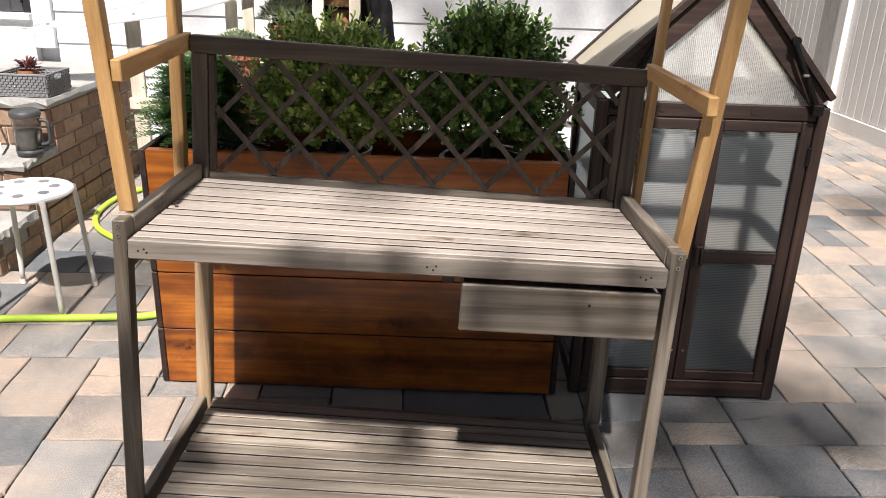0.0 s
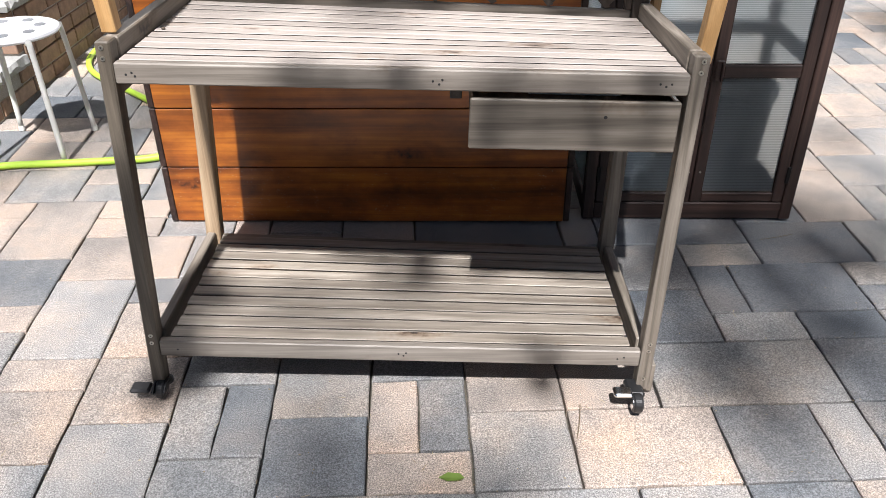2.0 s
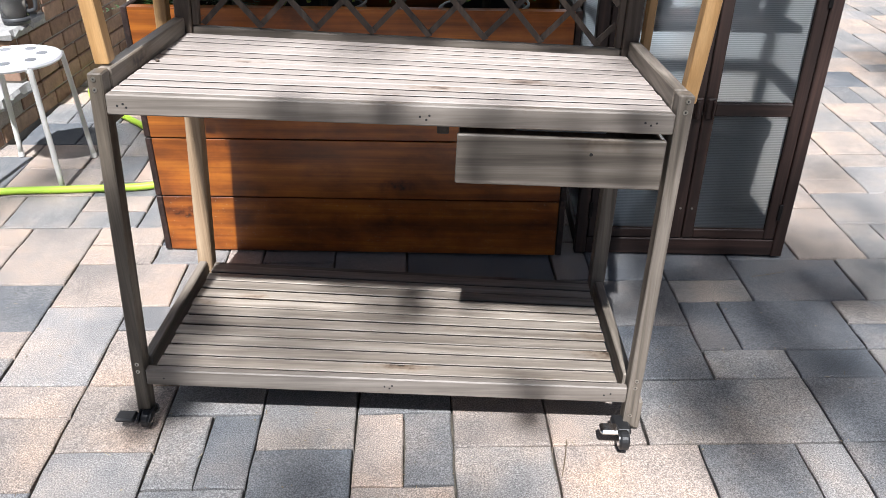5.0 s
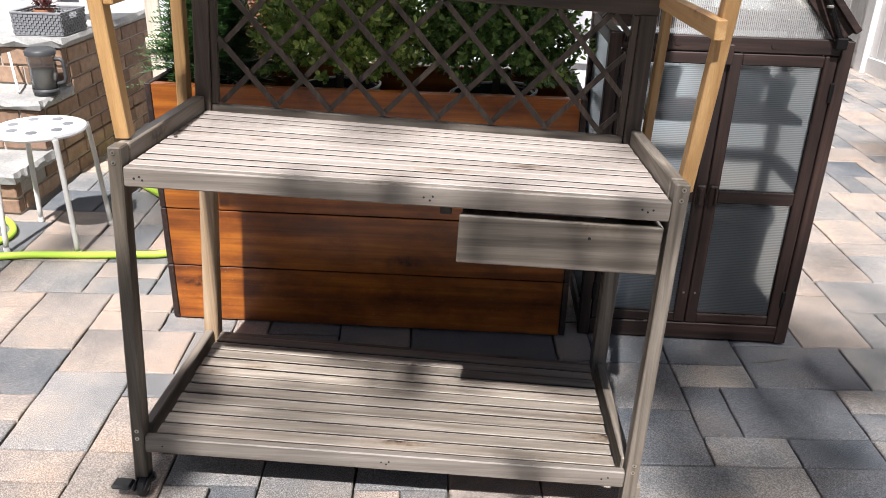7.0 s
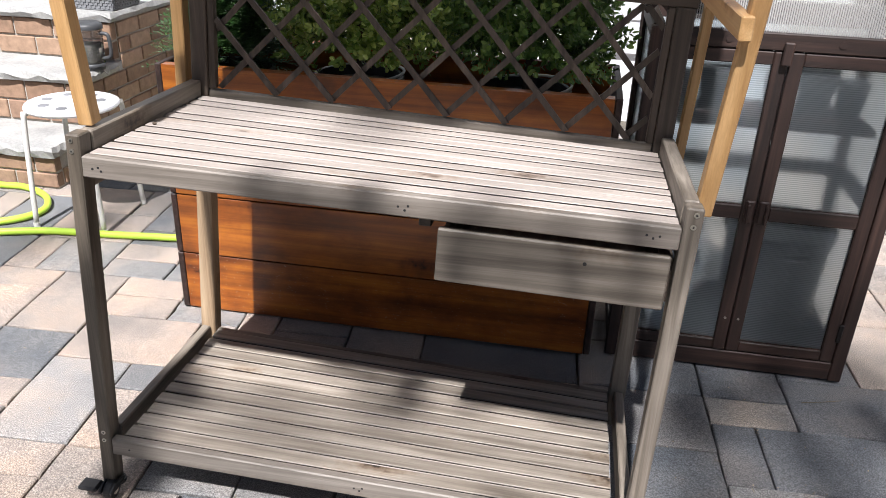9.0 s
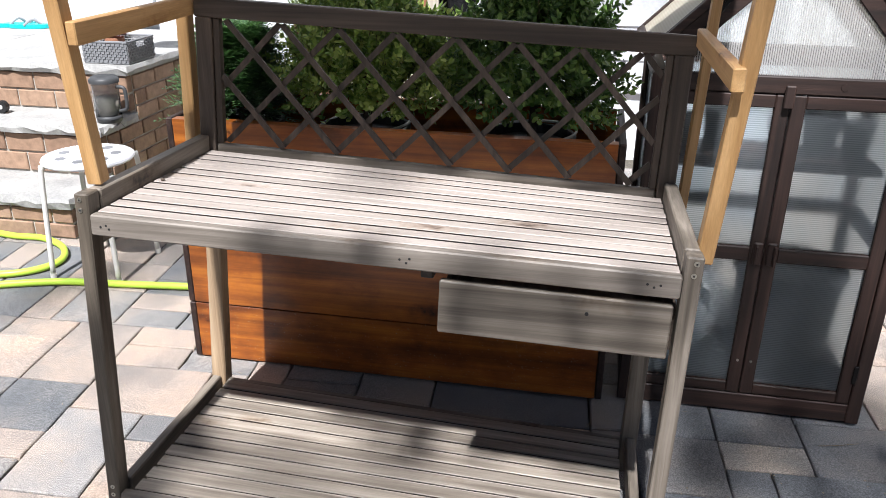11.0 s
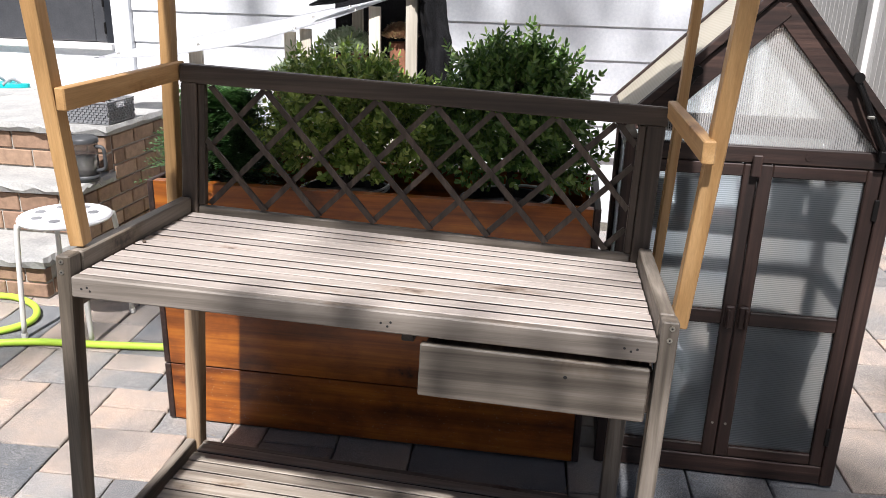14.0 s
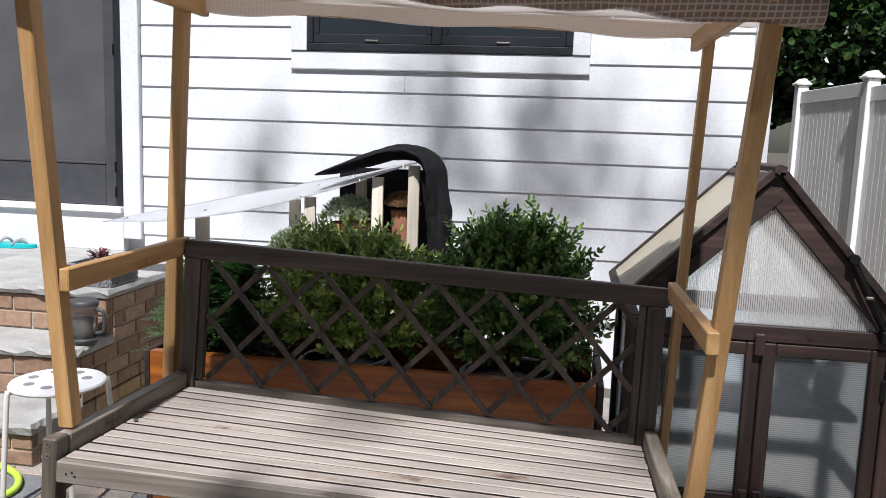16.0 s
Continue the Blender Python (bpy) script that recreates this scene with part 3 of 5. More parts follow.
far = thing("neighbour_house", (2.6, 14.2, 0.0), "grey sided neighbouring house behind the fence", "house", kind="structure")
part("wall", box((1.4, 14.3, 0.0), (3.3, 14.6, 5.0)), MORTAR, far)
for i in range(20):
    part("siding_board", prism([(14.3, i * 0.2), (14.3, i * 0.2 + 0.2), (14.285, i * 0.2 + 0.2), (14.265, i * 0.2)], "x", 1.4, 3.3), VINYL, far)
wall_south = thing("wall_south", (0, -9.0, 0), "plain pale rendered garden wall behind the walk", "wall", kind="structure")
part("wall_face", box((-9, -9.2, -0.5), (9, -9.0, 1.8)), MORTAR, wall_south)
wall_west = thing("wall_west", (-7.5, 0, 0), "plain pale rendered garden wall beside the steps", "wall", kind="structure")
part("wall_face", box((-7.7, -9, -0.5), (-7.5, YH, 1.8)), MORTAR, wall_west)

# ---- potting bench: racked and a little twisted, so that its right side sits lower ----
BW, BD = 1.205, 0.575


def rack(x, y, z):
    left, right = -0.700 - 0.055 * (1 - z / 0.92), 0.503 - 0.018 * (1 - z / 0.92)
    u, v = x / BW, y / BD
    return Vector((left + (right - left) * u, 1.547 + 0.018 * z / 0.92 + y, z - 0.028 * u - 0.018 * v - 0.024 * u * v))


def tapered_slat(x0, x1, y0, y1, z0, z1):
    """A slat with grooved sides and eased top edges."""
    e, t = 0.0016, 0.006
    return racked(prism([(y0 - 0.001, z0), (y0 + t, z1 - 0.010), (y0 + t, z1 - 0.008), (y0, z1 - e), (y0 + e, z1), (y1 - e, z1), (y1, z1 - e), (y1 - t, z1 - 0.008), (y1 - t, z1 - 0.010), (y1 + 0.001, z0)], "x", x0, x1))


def shade_sides(slat):
    """Paints the shade of the gaps onto a slat: its sides take the dark DIM tone."""
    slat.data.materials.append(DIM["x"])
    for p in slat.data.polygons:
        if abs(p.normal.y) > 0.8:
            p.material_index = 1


def racked(bm):
    for v in bm.verts:
        v.co = rack(*v.co)
    return bm


bench = thing("potting_bench", (-0.1, 1.83, gz(-0.1, 1.83)), "weathered grey cedar potting bench with lattice back and pine canopy frame", "bench")
LEG = 0.036
part("leg", racked(box((-0.005, 0, 0.035), (0.025, 0.042, 0.911), 0.003)), LEGWOOD, bench)
part("leg", racked(box((BW - 0.024, 0, 0.055), (BW + 0.007, 0.042, 0.909), 0.003)), OLIVE["z"], bench)
# each back leg is cut in two to paint it lighter below, shaded above
part("leg", racked(box((0.0, BD - 0.045, 0.035), (0.042, BD, 0.83), 0.003)), TAN["z"], bench)
part("lattice_post", racked(box((0.0, BD - 0.045, 0.8305), (0.042, BD, 1.205), 0.003)), DIM["z"], bench)
part("leg", racked(box((BW - 0.042, BD - 0.045, 0.035), (BW, BD, 0.83), 0.003)), OLIVE["z"], bench)
part("lattice_post", racked(box((BW - 0.042, BD - 0.045, 0.8305), (BW, BD, 1.205), 0.003)), DIM["z"], bench)
# work surface
part("apron", racked(box((0.027, -0.002, 0.826), (BW - 0.026, 0.022, 0.870), 0.003)), APRON, bench)
part("apron", racked(box((0.044, BD - 0.05, 0.80), (BW - 0.044, BD - 0.03, 0.845), 0.003)), OLIVE["x"], bench)
NS, PITCH = 12, 0.0425
for i in range(NS):
    y0 = 0.024 + i * PITCH
    shade_sides(part("slat", tapered_slat(0.030 + 0.001 * (i % 3), BW - 0.029 - 0.001 * (i % 2), y0, y0 + PITCH - 0.0085, 0.848, 0.870 + 0.0007 * (i % 3)), GREY["x"], bench))
for a, b in ((-0.002, 0.027), (BW - 0.026, BW + 0.004)):
    part("side_rail", racked(box((a, 0.044, 0.862), (b, BD - 0.047, 0.910), 0.003)), OLIVE["y"], bench)
    part("side_rail", racked(box((a + 0.006, 0.044, 0.79), (b - 0.006, BD - 0.047, 0.848), 0.003)), OLIVE["y"], bench)
part("crosspiece", racked(box((0.70, 0.03, 0.80), (0.725, BD - 0.05, 0.848), 0.002)), DIM["y"], bench)
# lower shelf
part("shelf_rail", racked(box((0.027, 0.0, 0.128), (BW - 0.026, 0.022, 0.174), 0.003)), APRON, bench)
for i in range(11):
    y0 = 0.025 + i * 0.0465
    shade_sides(part("shelf_slat", tapered_slat(LEG + 0.012 + 0.002 * (i % 3), BW - LEG - 0.012 - 0.002 * (i % 2), y0, y0 + 0.0392, 0.158, 0.174 + 0.0008 * (i % 3)), SHELFWOOD, bench))
for a, b in ((0.006, 0.03), (BW - 0.03, BW - 0.006)):
    part("shelf_side_rail", racked(box((a, 0.044, 0.125), (b, BD - 0.047, 0.186), 0.003)), OLIVE["y"], bench)
part("shelf_rail", racked(box((0.044, BD - 0.04, 0.128), (BW - 0.044, BD - 0.02, 0.170), 0.003)), OLIVE["x"], bench)
# drawer, pulled a little
drawer = part("drawer", racked(box((0.742, 0.002, 0.700), (1.172, 0.020, 0.810), 0.003)), OLIVE["x"], bench, "weathered drawer front without its knob")
part("drawer_side", racked(box((0.748, 0.020, 0.712), (0.760, 0.42, 0.798))), DIM["y"], drawer)
part("drawer_side", racked(box((1.155, 0.020, 0.712), (1.167, 0.42, 0.798))), DIM["y"], drawer)
part("drawer_bottom", racked(box((0.760, 0.020, 0.712), (1.155, 0.42, 0.720))), DIM["y"], drawer)
part("knob_hole", racked(rod([(1.02, 0.0008, 0.776), (1.02, 0.003, 0.776)], 0.0038, 10)), RUBBER, drawer)
part("runner", racked(box((1.168, 0.045, 0.70), (BW - 0.02, BD - 0.05, 0.788), 0.002)), DIM["y"], bench)
part("drawer_bag", racked(box((0.86, 0.05, 0.806), (1.06, 0.2, 0.819), 0.006)), SACK, drawer, "crumpled clear plastic bag in the drawer")
# screws
for x, z in ((0.008, 0.899), (0.008, 0.877), (0.010, 0.19), (0.010, 0.168), (BW - 0.006, 0.897), (BW - 0.008, 0.874), (BW - 0.008, 0.196), (BW - 0.009, 0.176), (BW - 0.01, 0.09)):
    part("screw", racked(rod([(x, -0.0015, z), (x, 0.001, z)], 0.0052, 12)), STEEL, bench)
    part("screw", racked(rod([(x, -0.0022, z), (x, 0.001, z)], 0.002, 6)), RUBBER, bench)
# nail holes in the aprons
for x, z in ((0.05, 0.846), (0.062, 0.85), (0.068, 0.843), (0.665, 0.846), (0.678, 0.84), (0.684, 0.849), (1.12, 0.85), (1.132, 0.845), (1.143, 0.85), (0.07, 0.15), (0.60, 0.151), (0.612, 0.146), (0.618, 0.154), (1.125, 0.15), (1.14, 0.155)):
    dy = -0.0026 if z > 0.5 else -0.0006
    part("nail_hole", racked(rod([(x, dy, z), (x, 0.001, z)], 0.0026, 6)), RUBBER, bench)
# lattice back
lattice = part("lattice_frame", racked(box((-0.004, BD - 0.042, 1.205), (BW + 0.004, BD - 0.004, 1.250), 0.003)), DIM["x"], bench, "dark weathered lattice panel")
part("rail", racked(box((0.044, BD - 0.040, 0.848), (BW - 0.044, BD - 0.018, 0.888), 0.003)), OLIVE["x"], lattice)
part("stile", racked(box((0.043, BD - 0.036, 0.889), (0.060, BD - 0.014, 1.204), 0.002)), DIM["z"], lattice)
part("stile", racked(box((BW - 0.060, BD - 0.036, 0.889), (BW - 0.043, BD - 0.014, 1.204), 0.002)), DIM["z"], lattice)
LX0, LX1, LZ0, LZ1 = 0.060, BW - 0.060, 0.889, 1.204
STEPX = 0.1463
for i in range(-2, 10):
    for sgn, yd in ((1, 0.0), (-1, 0.0085)):
        a = LX0 + 0.016 + i * STEPX - (0.008 if sgn < 0 else 0)
        p, q = Vector((a, LZ1)), Vector((a + sgn * 2 * STEPX, LZ0))
        dx = q.x - p.x
        ts = sorted(((LX0 - p.x) / dx, (LX1 - p.x) / dx))
        lo_t, hi_t = max(0.0, ts[0]), min(1.0, ts[1])
        if hi_t - lo_t < 0.08:
            continue
        A, B2 = p + (q - p) * lo_t, p + (q - p) * hi_t
        y = BD - 0.034 + yd
        d = (B2 - A).normalized()
        nrm = Vector((-d.y, d.x)) * 0.0092
        out = [A + nrm, A - nrm, B2 - nrm, B2 + nrm]
        out = [(min(max(o.x, LX0), LX1), min(max(o.y, LZ0), LZ1)) for o in out]
        part("lattice_strip", racked(prism(out, "y", y, y + 0.0075)), DIM["z"], lattice)
# casters and prop
caster = part("caster", racked(lathe([(0.0, 0.0), (0.021, 0.0), (0.021, 0.008), (0.0, 0.008)], (0.018, 0.022, 0.03))), RUBBER, bench, "black swivel caster with brake lever")
wheel_c = (0.018, -0.003, 0.0265)


def wheel(cx, cy, cz, r, w, tilt=0.0):
    bm = lathe([(r * 0.45, -w / 2), (r * 0.9, -w / 2), (r, -w / 2 + 0.004), (r, w / 2 - 0.004), (r * 0.9, w / 2), (r * 0.45, w / 2)], (0, 0, 0), 22)
    bmesh.ops.transform(bm, matrix=pose(cx, cy, cz, 0, 90, 0) @ pose(0, 0, 0, 0, tilt, 0), verts=bm.verts)
    return bm


def hub(cx, cy, cz, r, w):
    bm = rod([(cx - w / 2 - 0.001, cy, cz), (cx + w / 2 + 0.001, cy, cz)], r * 0.5, 14)
    return bm


part("wheel", racked(wheel(0.018, -0.004, 0.0262, 0.025, 0.02)), RUBBER, caster)
part("hub", racked(hub(0.018, -0.004, 0.0262, 0.025, 0.021)), CHROME, caster)
part("fork", racked(prism([(-0.03, 0.028), (0.026, 0.034), (0.028, 0.048), (-0.012, 0.05), (-0.034, 0.038)], "x", 0.002, 0.006)), RUBBER, caster)
part("fork", racked(prism([(-0.03, 0.028), (0.026, 0.034), (0.028, 0.048), (-0.012, 0.05), (-0.034, 0.038)], "x", 0.030, 0.034)), RUBBER, caster)
part("brake_lever", racked(box((-0.052, -0.034, 0.030), (-0.004, 0.004, 0.044), 0.005)), RUBBER, caster)
caster2 = part("caster", racked(box((BW - 0.050, -0.036, 0.022 + 0.028), (BW - 0.008, 0.03, 0.042 + 0.028), 0.006, None)), RUBBER, bench, "half-detached caster with its chrome wheel cover")
part("wheel", racked(wheel(BW - 0.03, -0.052, 0.0255 + 0.028, 0.025, 0.022)), RUBBER, caster2)
part("hub", racked(hub(BW - 0.03, -0.052, 0.0255 + 0.028, 0.033, 0.024)), CHROME, caster2)
part("brake_lever", racked(box((BW - 0.085, -0.05, 0.062), (BW - 0.04, -0.012, 0.076), 0.005)), CHROME, caster2)
part("prop_block", racked(box((BW + 0.002, 0.02, 0.034), (BW + 0.022, 0.06, 0.118), 0.002)), OLIVE["z"], bench, "offcut of wood screwed to the leg")
for x in (0.02, BW - 0.02):
    c3 = part("caster", racked(lathe([(0.0, 0.0), (0.021, 0.0), (0.021, 0.008), (0.0, 0.008)], (x, BD - 0.02, 0.03 + (0.02 if x > 1 else 0)))), RUBBER, bench)
    part("wheel", racked(wheel(x, BD - 0.005, 0.033 + (0.05 if x > 1 else 0.012), 0.025, 0.02)), RUBBER, c3)

# canopy frame of pine battens
def batten(name, p, q, w, h, axis, up=(0, 1, 0), label=""):
    return part(name, along(p, q, w, h, up, 0.0025), PINE[axis], bench, label)


batten("canopy_post", (-0.696, 1.640, 0.912), (-0.717, 1.575, 1.83), 0.031, 0.036, "z")
batten("canopy_post", (0.520, 1.655, 0.84), (0.570, 1.565, 1.77), 0.030, 0.036, "z")
batten("canopy_post", (-0.757, 2.16, 0.82), (-0.716, 2.17, 1.84), 0.032, 0.036, "z")
batten("canopy_post", (0.528, 2.145, 0.76), (0.568, 2.17, 1.79), 0.022, 0.036, "z")
batten("canopy_arm", (-0.674, 1.600, 1.216), (-0.702, 2.15, 1.213), 0.020, 0.045, "y", (0, 0, 1))
batten("canopy_arm", (0.521, 1.578, 1.188), (0.520, 2.12, 1.178), 0.022, 0.040, "y", (0, 0, 1))
batten("canopy_rafter", (-0.715, 1.50, 1.825), (-0.690, 2.245, 1.822), 0.020, 0.040, "y", (0, 0, 1))
batten("canopy_rafter", (0.548, 1.46, 1.745), (0.545, 2.24, 1.755), 0.020, 0.040, "y", (0, 0, 1))
batten("canopy_bar", (-0.78, 1.535, 1.815), (0.61, 1.525, 1.742), 0.036, 0.036, "x", (0, 0, 1))
batten("canopy_bar", (-0.70, 2.262, 1.838), (0.56, 2.262, 1.784), 0.03, 0.03, "x", (0, 0, 1))


def tarp_point(u, v):
    """The tarp lies over both bars, sags between them and hangs over the front."""
    x = -0.745 + 1.36 * u
    slope = -0.04 * u
    if v < 0.1:
        t = v / 0.1
        return Vector((x, 1.505 - 0.006 * math.sin(u * 31), 1.793 - 0.078 * u + 0.045 * t + 0.008 * math.sin(u * 17) * (1 - t) + 0.004 * math.sin(u * 41)))
    if v > 0.9:
        t = (v - 0.9) / 0.1
        return Vector((x, 2.215 + 0.01 * math.sin(u * 23), 1.853 + slope * 1.35 - t * (0.030 + 0.014 * math.sin(u * 9 + 0.4) ** 2)))
    t = (v - 0.1) / 0.8
    return Vector((x, 1.505 + 0.705 * t, 1.838 - 0.078 * u * (1 - t) + slope * 1.35 * t + 0.015 * t - 0.035 * math.sin(math.pi * t) * (0.7 + 0.3 * math.sin(u * 14))))


bm = bmesh.new()
NU, NV = 60, 36
tv = [[bm.verts.new(tarp_point(i / NU, j / NV)) for i in range(NU + 1)] for j in range(NV + 1)]
for j in range(NV):
    for i in range(NU):
        bm.faces.new((tv[j][i], tv[j][i + 1], tv[j + 1][i + 1], tv[j + 1][i]))
tarp = part("tarp", bm, FILM, bench, "clear grid-reinforced plastic tarp", True)
bm = bmesh.new()
GU, GV = 120, 84


def strand(bm, pts, w, side):
    prev = None
    for k, p in enumerate(pts):
        a, b = bm.verts.new(p - side * w), bm.verts.new(p + side * w)
        if prev:
            bm.faces.new((prev[0], prev[1], b, a))
        prev = (a, b)


for i in range(GU + 1):
    strand(bm, [tarp_point(i / GU, j / 42) + Vector((0, -0.001, -0.0015)) for j in range(43)], 0.0011, Vector((1, 0, 0)))
for j in range(GV + 1):
    v = j / GV
    ax = Vector((0, 0, 1)) if v < 0.1 or v > 0.9 else Vector((0, 1, 0))
    strand(bm, [tarp_point(i / 60, v) + Vector((0, -0.001, -0.0015)) for i in range(61)], 0.0011, ax)
tagged(part("tarp_grid", bm, STRAND, tarp), kind="stuff")
# the front of the tarp is rolled round its bar
bm = bmesh.new()
rings = []
for i in range(61):
    u = i / 60
    c = Vector((-0.76 + 1.385 * u, 1.527, 1.809 - 0.073 * u))
    rings.append([bm.verts.new(c + Vector((0, math.cos(a), math.sin(a))) * (0.041 + 0.004 * math.sin(3 * a + u * 20) + 0.004 * math.sin(u * 47 + a))) for a in [2 * math.pi * k / 16 for k in range(16)]])
for a, b in zip(rings, rings[1:]):
    for k in range(16):
        bm.faces.new((a[k], a[(k + 1) % 16], b[(k + 1) % 16], b[k]))
part("tarp_roll", bm, ROLL, tarp, "brown tarp edge rolled round the front bar", True)

# ---- raised planter box ----
PX0, PX1, PY0, PY1, PZ = -0.966, 0.396, 2.385, 2.82, 0.852
planter = thing("planter_box", (-0.28, 2.6, gz(-0.28, 2.5)), "tall red-brown stained cedar planter box", "planter")
zb = gz(-0.3, 2.45)
SEAMS = [zb + 0.004, 0.231, 0.438, 0.645, PZ]
for a, b in zip(SEAMS, SEAMS[1:]):
    part("front_board", box((PX0 + 0.022, PY0 + (0.002 if a > 0.4 else 0.004 if a > 0.2 else 0.006), a + 0.0028), (PX1 - 0.022, PY0 + 0.036, b - 0.0028), 0.0009), SPLASHED if a < 0.2 else STAIN["x"], planter)
    part("back_board", box((PX0 + 0.022, PY1 - 0.03, a + 0.03), (PX1 - 0.022, PY1, b - 0.002), 0.003), STAIN["x"], planter)
    # the side boards take UMBER, far darker than the stained front
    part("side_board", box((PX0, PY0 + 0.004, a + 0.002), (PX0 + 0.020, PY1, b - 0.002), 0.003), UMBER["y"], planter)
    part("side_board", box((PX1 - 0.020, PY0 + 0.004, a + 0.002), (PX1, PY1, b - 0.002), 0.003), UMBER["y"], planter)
part("lining", box((PX0 + 0.02, PY0 + 0.03, zb + 0.05), (PX1 - 0.02, PY1 - 0.03, 0.61)), SOIL, planter, "dark soil and lining")


# ---- shrubs ----
def leaf_blade(bm, at, way, up, length, width):
    side = way.cross(up)
    if side.length < 1e-4:
        side = way.cross(Vector((1, 0, 0)))
    side.normalize()
    nrm = side.cross(way)
    tip, base = at + way * length, at
    l1 = at + way * length * 0.35 + side * width * 0.5 + nrm * width * 0.12
    l2 = at + way * length * 0.80 + side * width * 0.40 + nrm * width * 0.10
    r1 = at + way * length * 0.35 - side * width * 0.5 + nrm * width * 0.12
    r2 = at + way * length * 0.80 - side * width * 0.40 + nrm * width * 0.10
    vs = [bm.verts.new(p) for p in (base, l1, l2, tip, r2, r1)]
    bm.faces.new((vs[0], vs[1], vs[2], vs[3]))
    bm.faces.new((vs[0], vs[3], vs[4], vs[5]))


def rand_dir(rnd):
    z, a = rnd.uniform(-1, 1), rnd.uniform(0, 2 * math.pi)
    s = math.sqrt(1 - z * z)
    return Vector((s * math.cos(a), s * math.sin(a), z))


def pot_with_rim(parent, c, r, h, mat, name="pot"):
    p = part(name, lathe([(0.0, 0), (r * 0.78, 0), (r, h - 0.02), (r * 1.06, h - 0.02), (r * 1.06, h), (r * 0.97, h), (r * 0.95, h - 0.03), (0.0, h - 0.03)], c, 24), mat, parent, smooth=False)
    return p


def boxwood(name, centre, base_z, top_z, rx, ry, mat, seed, label, shoots=620, stray=0.14, pot=POTBLACK, leaf=0.026):
    """A clipped evergreen: many upright shoots set with small paired leaves."""
    rnd = random.Random(seed)
    sh = thing(name, (centre[0], centre[1], base_z), label, "shrub")
    pot_with_rim(sh, (centre[0], centre[1], base_z), 0.135, 0.195, pot)
    part("pot_rim", rod([(centre[0] + 0.142 * math.cos(a), centre[1] + 0.142 * math.sin(a), base_z + 0.2 + 0.01 * math.cos(a)) for a in [2 * math.pi * i / 28 for i in range(28)]], 0.0045, 6, True), GREYMETAL, sh, "pale grey pot rim", True)
    mid = Vector((centre[0], centre[1], (base_z + 0.20 + top_z) / 2))
    hz = (top_z - base_z - 0.20) / 2 * 0.92
    part("stem", rod(smooth_path([(centre[0], centre[1], base_z + 0.1), (centre[0] + 0.01, centre[1], base_z + 0.3), (centre[0] - 0.01, centre[1] + 0.01, mid.z)], 4), [0.014] * 4 + [0.011] * 4 + [0.008], 7), BARK, sh)
    bm, tw = bmesh.new(), bmesh.new()
    lumps = [(rand_dir(rnd), rnd.uniform(0.1, 0.28)) for _ in range(9)]
    for k in range(shoots):
        d = rand_dir(rnd)
        if d.z < -0.75:
            d.z = -d.z
        fill = rnd.uniform(0.35, 1.0) ** 0.6
        d = d * (1 / max(abs(d.x), abs(d.y), abs(d.z))) ** 0.2
        swell = 1 + sum(max(0, d.dot(l) - 0.75) * s * 3.0 for l, s in lumps) - 0.08
        p = mid + Vector((d.x * rx, d.y * ry, d.z * hz)) * fill * swell
        way = (d * 0.75 + Vector((rnd.uniform(-0.35, 0.35), rnd.uniform(-0.35, 0.35), rnd.uniform(0.35, 1.0)))).normalized()
        ln = rnd.uniform(0.05, 0.09) if rnd.random() > stray else rnd.uniform(0.10, 0.17)
        start = p - way * ln * 0.5
        side = way.orthogonal().normalized()
        a, b, c = tw.verts.new(start), tw.verts.new(start + side * 0.0022), tw.verts.new(start + way * ln)
        tw.faces.new((a, b, c))
        n = int(ln / 0.014)
        for i in range(n):
            q = start + way * ln * (i + 0.5) / n
            ang = (i % 2) * math.pi / 2 + rnd.uniform(-0.4, 0.4)
            s2 = way.cross(side)
            for sg in (0, math.pi):
                out = side * math.cos(ang + sg) + s2 * math.sin(ang + sg)
                ldir = (out * 0.8 + way * rnd.uniform(0.35, 0.9)).normalized()
                leaf_blade(bm, q, ldir, way, leaf * rnd.uniform(0.65, 1.1), leaf * 0.58)
        leaf_blade(bm, start + way * ln, way, side, leaf, leaf * 0.45)
    tagged(part("twig", tw, BARK, sh), kind="stuff")
    tagged(part("leaves", bm, mat, sh), kind="stuff")
    return sh


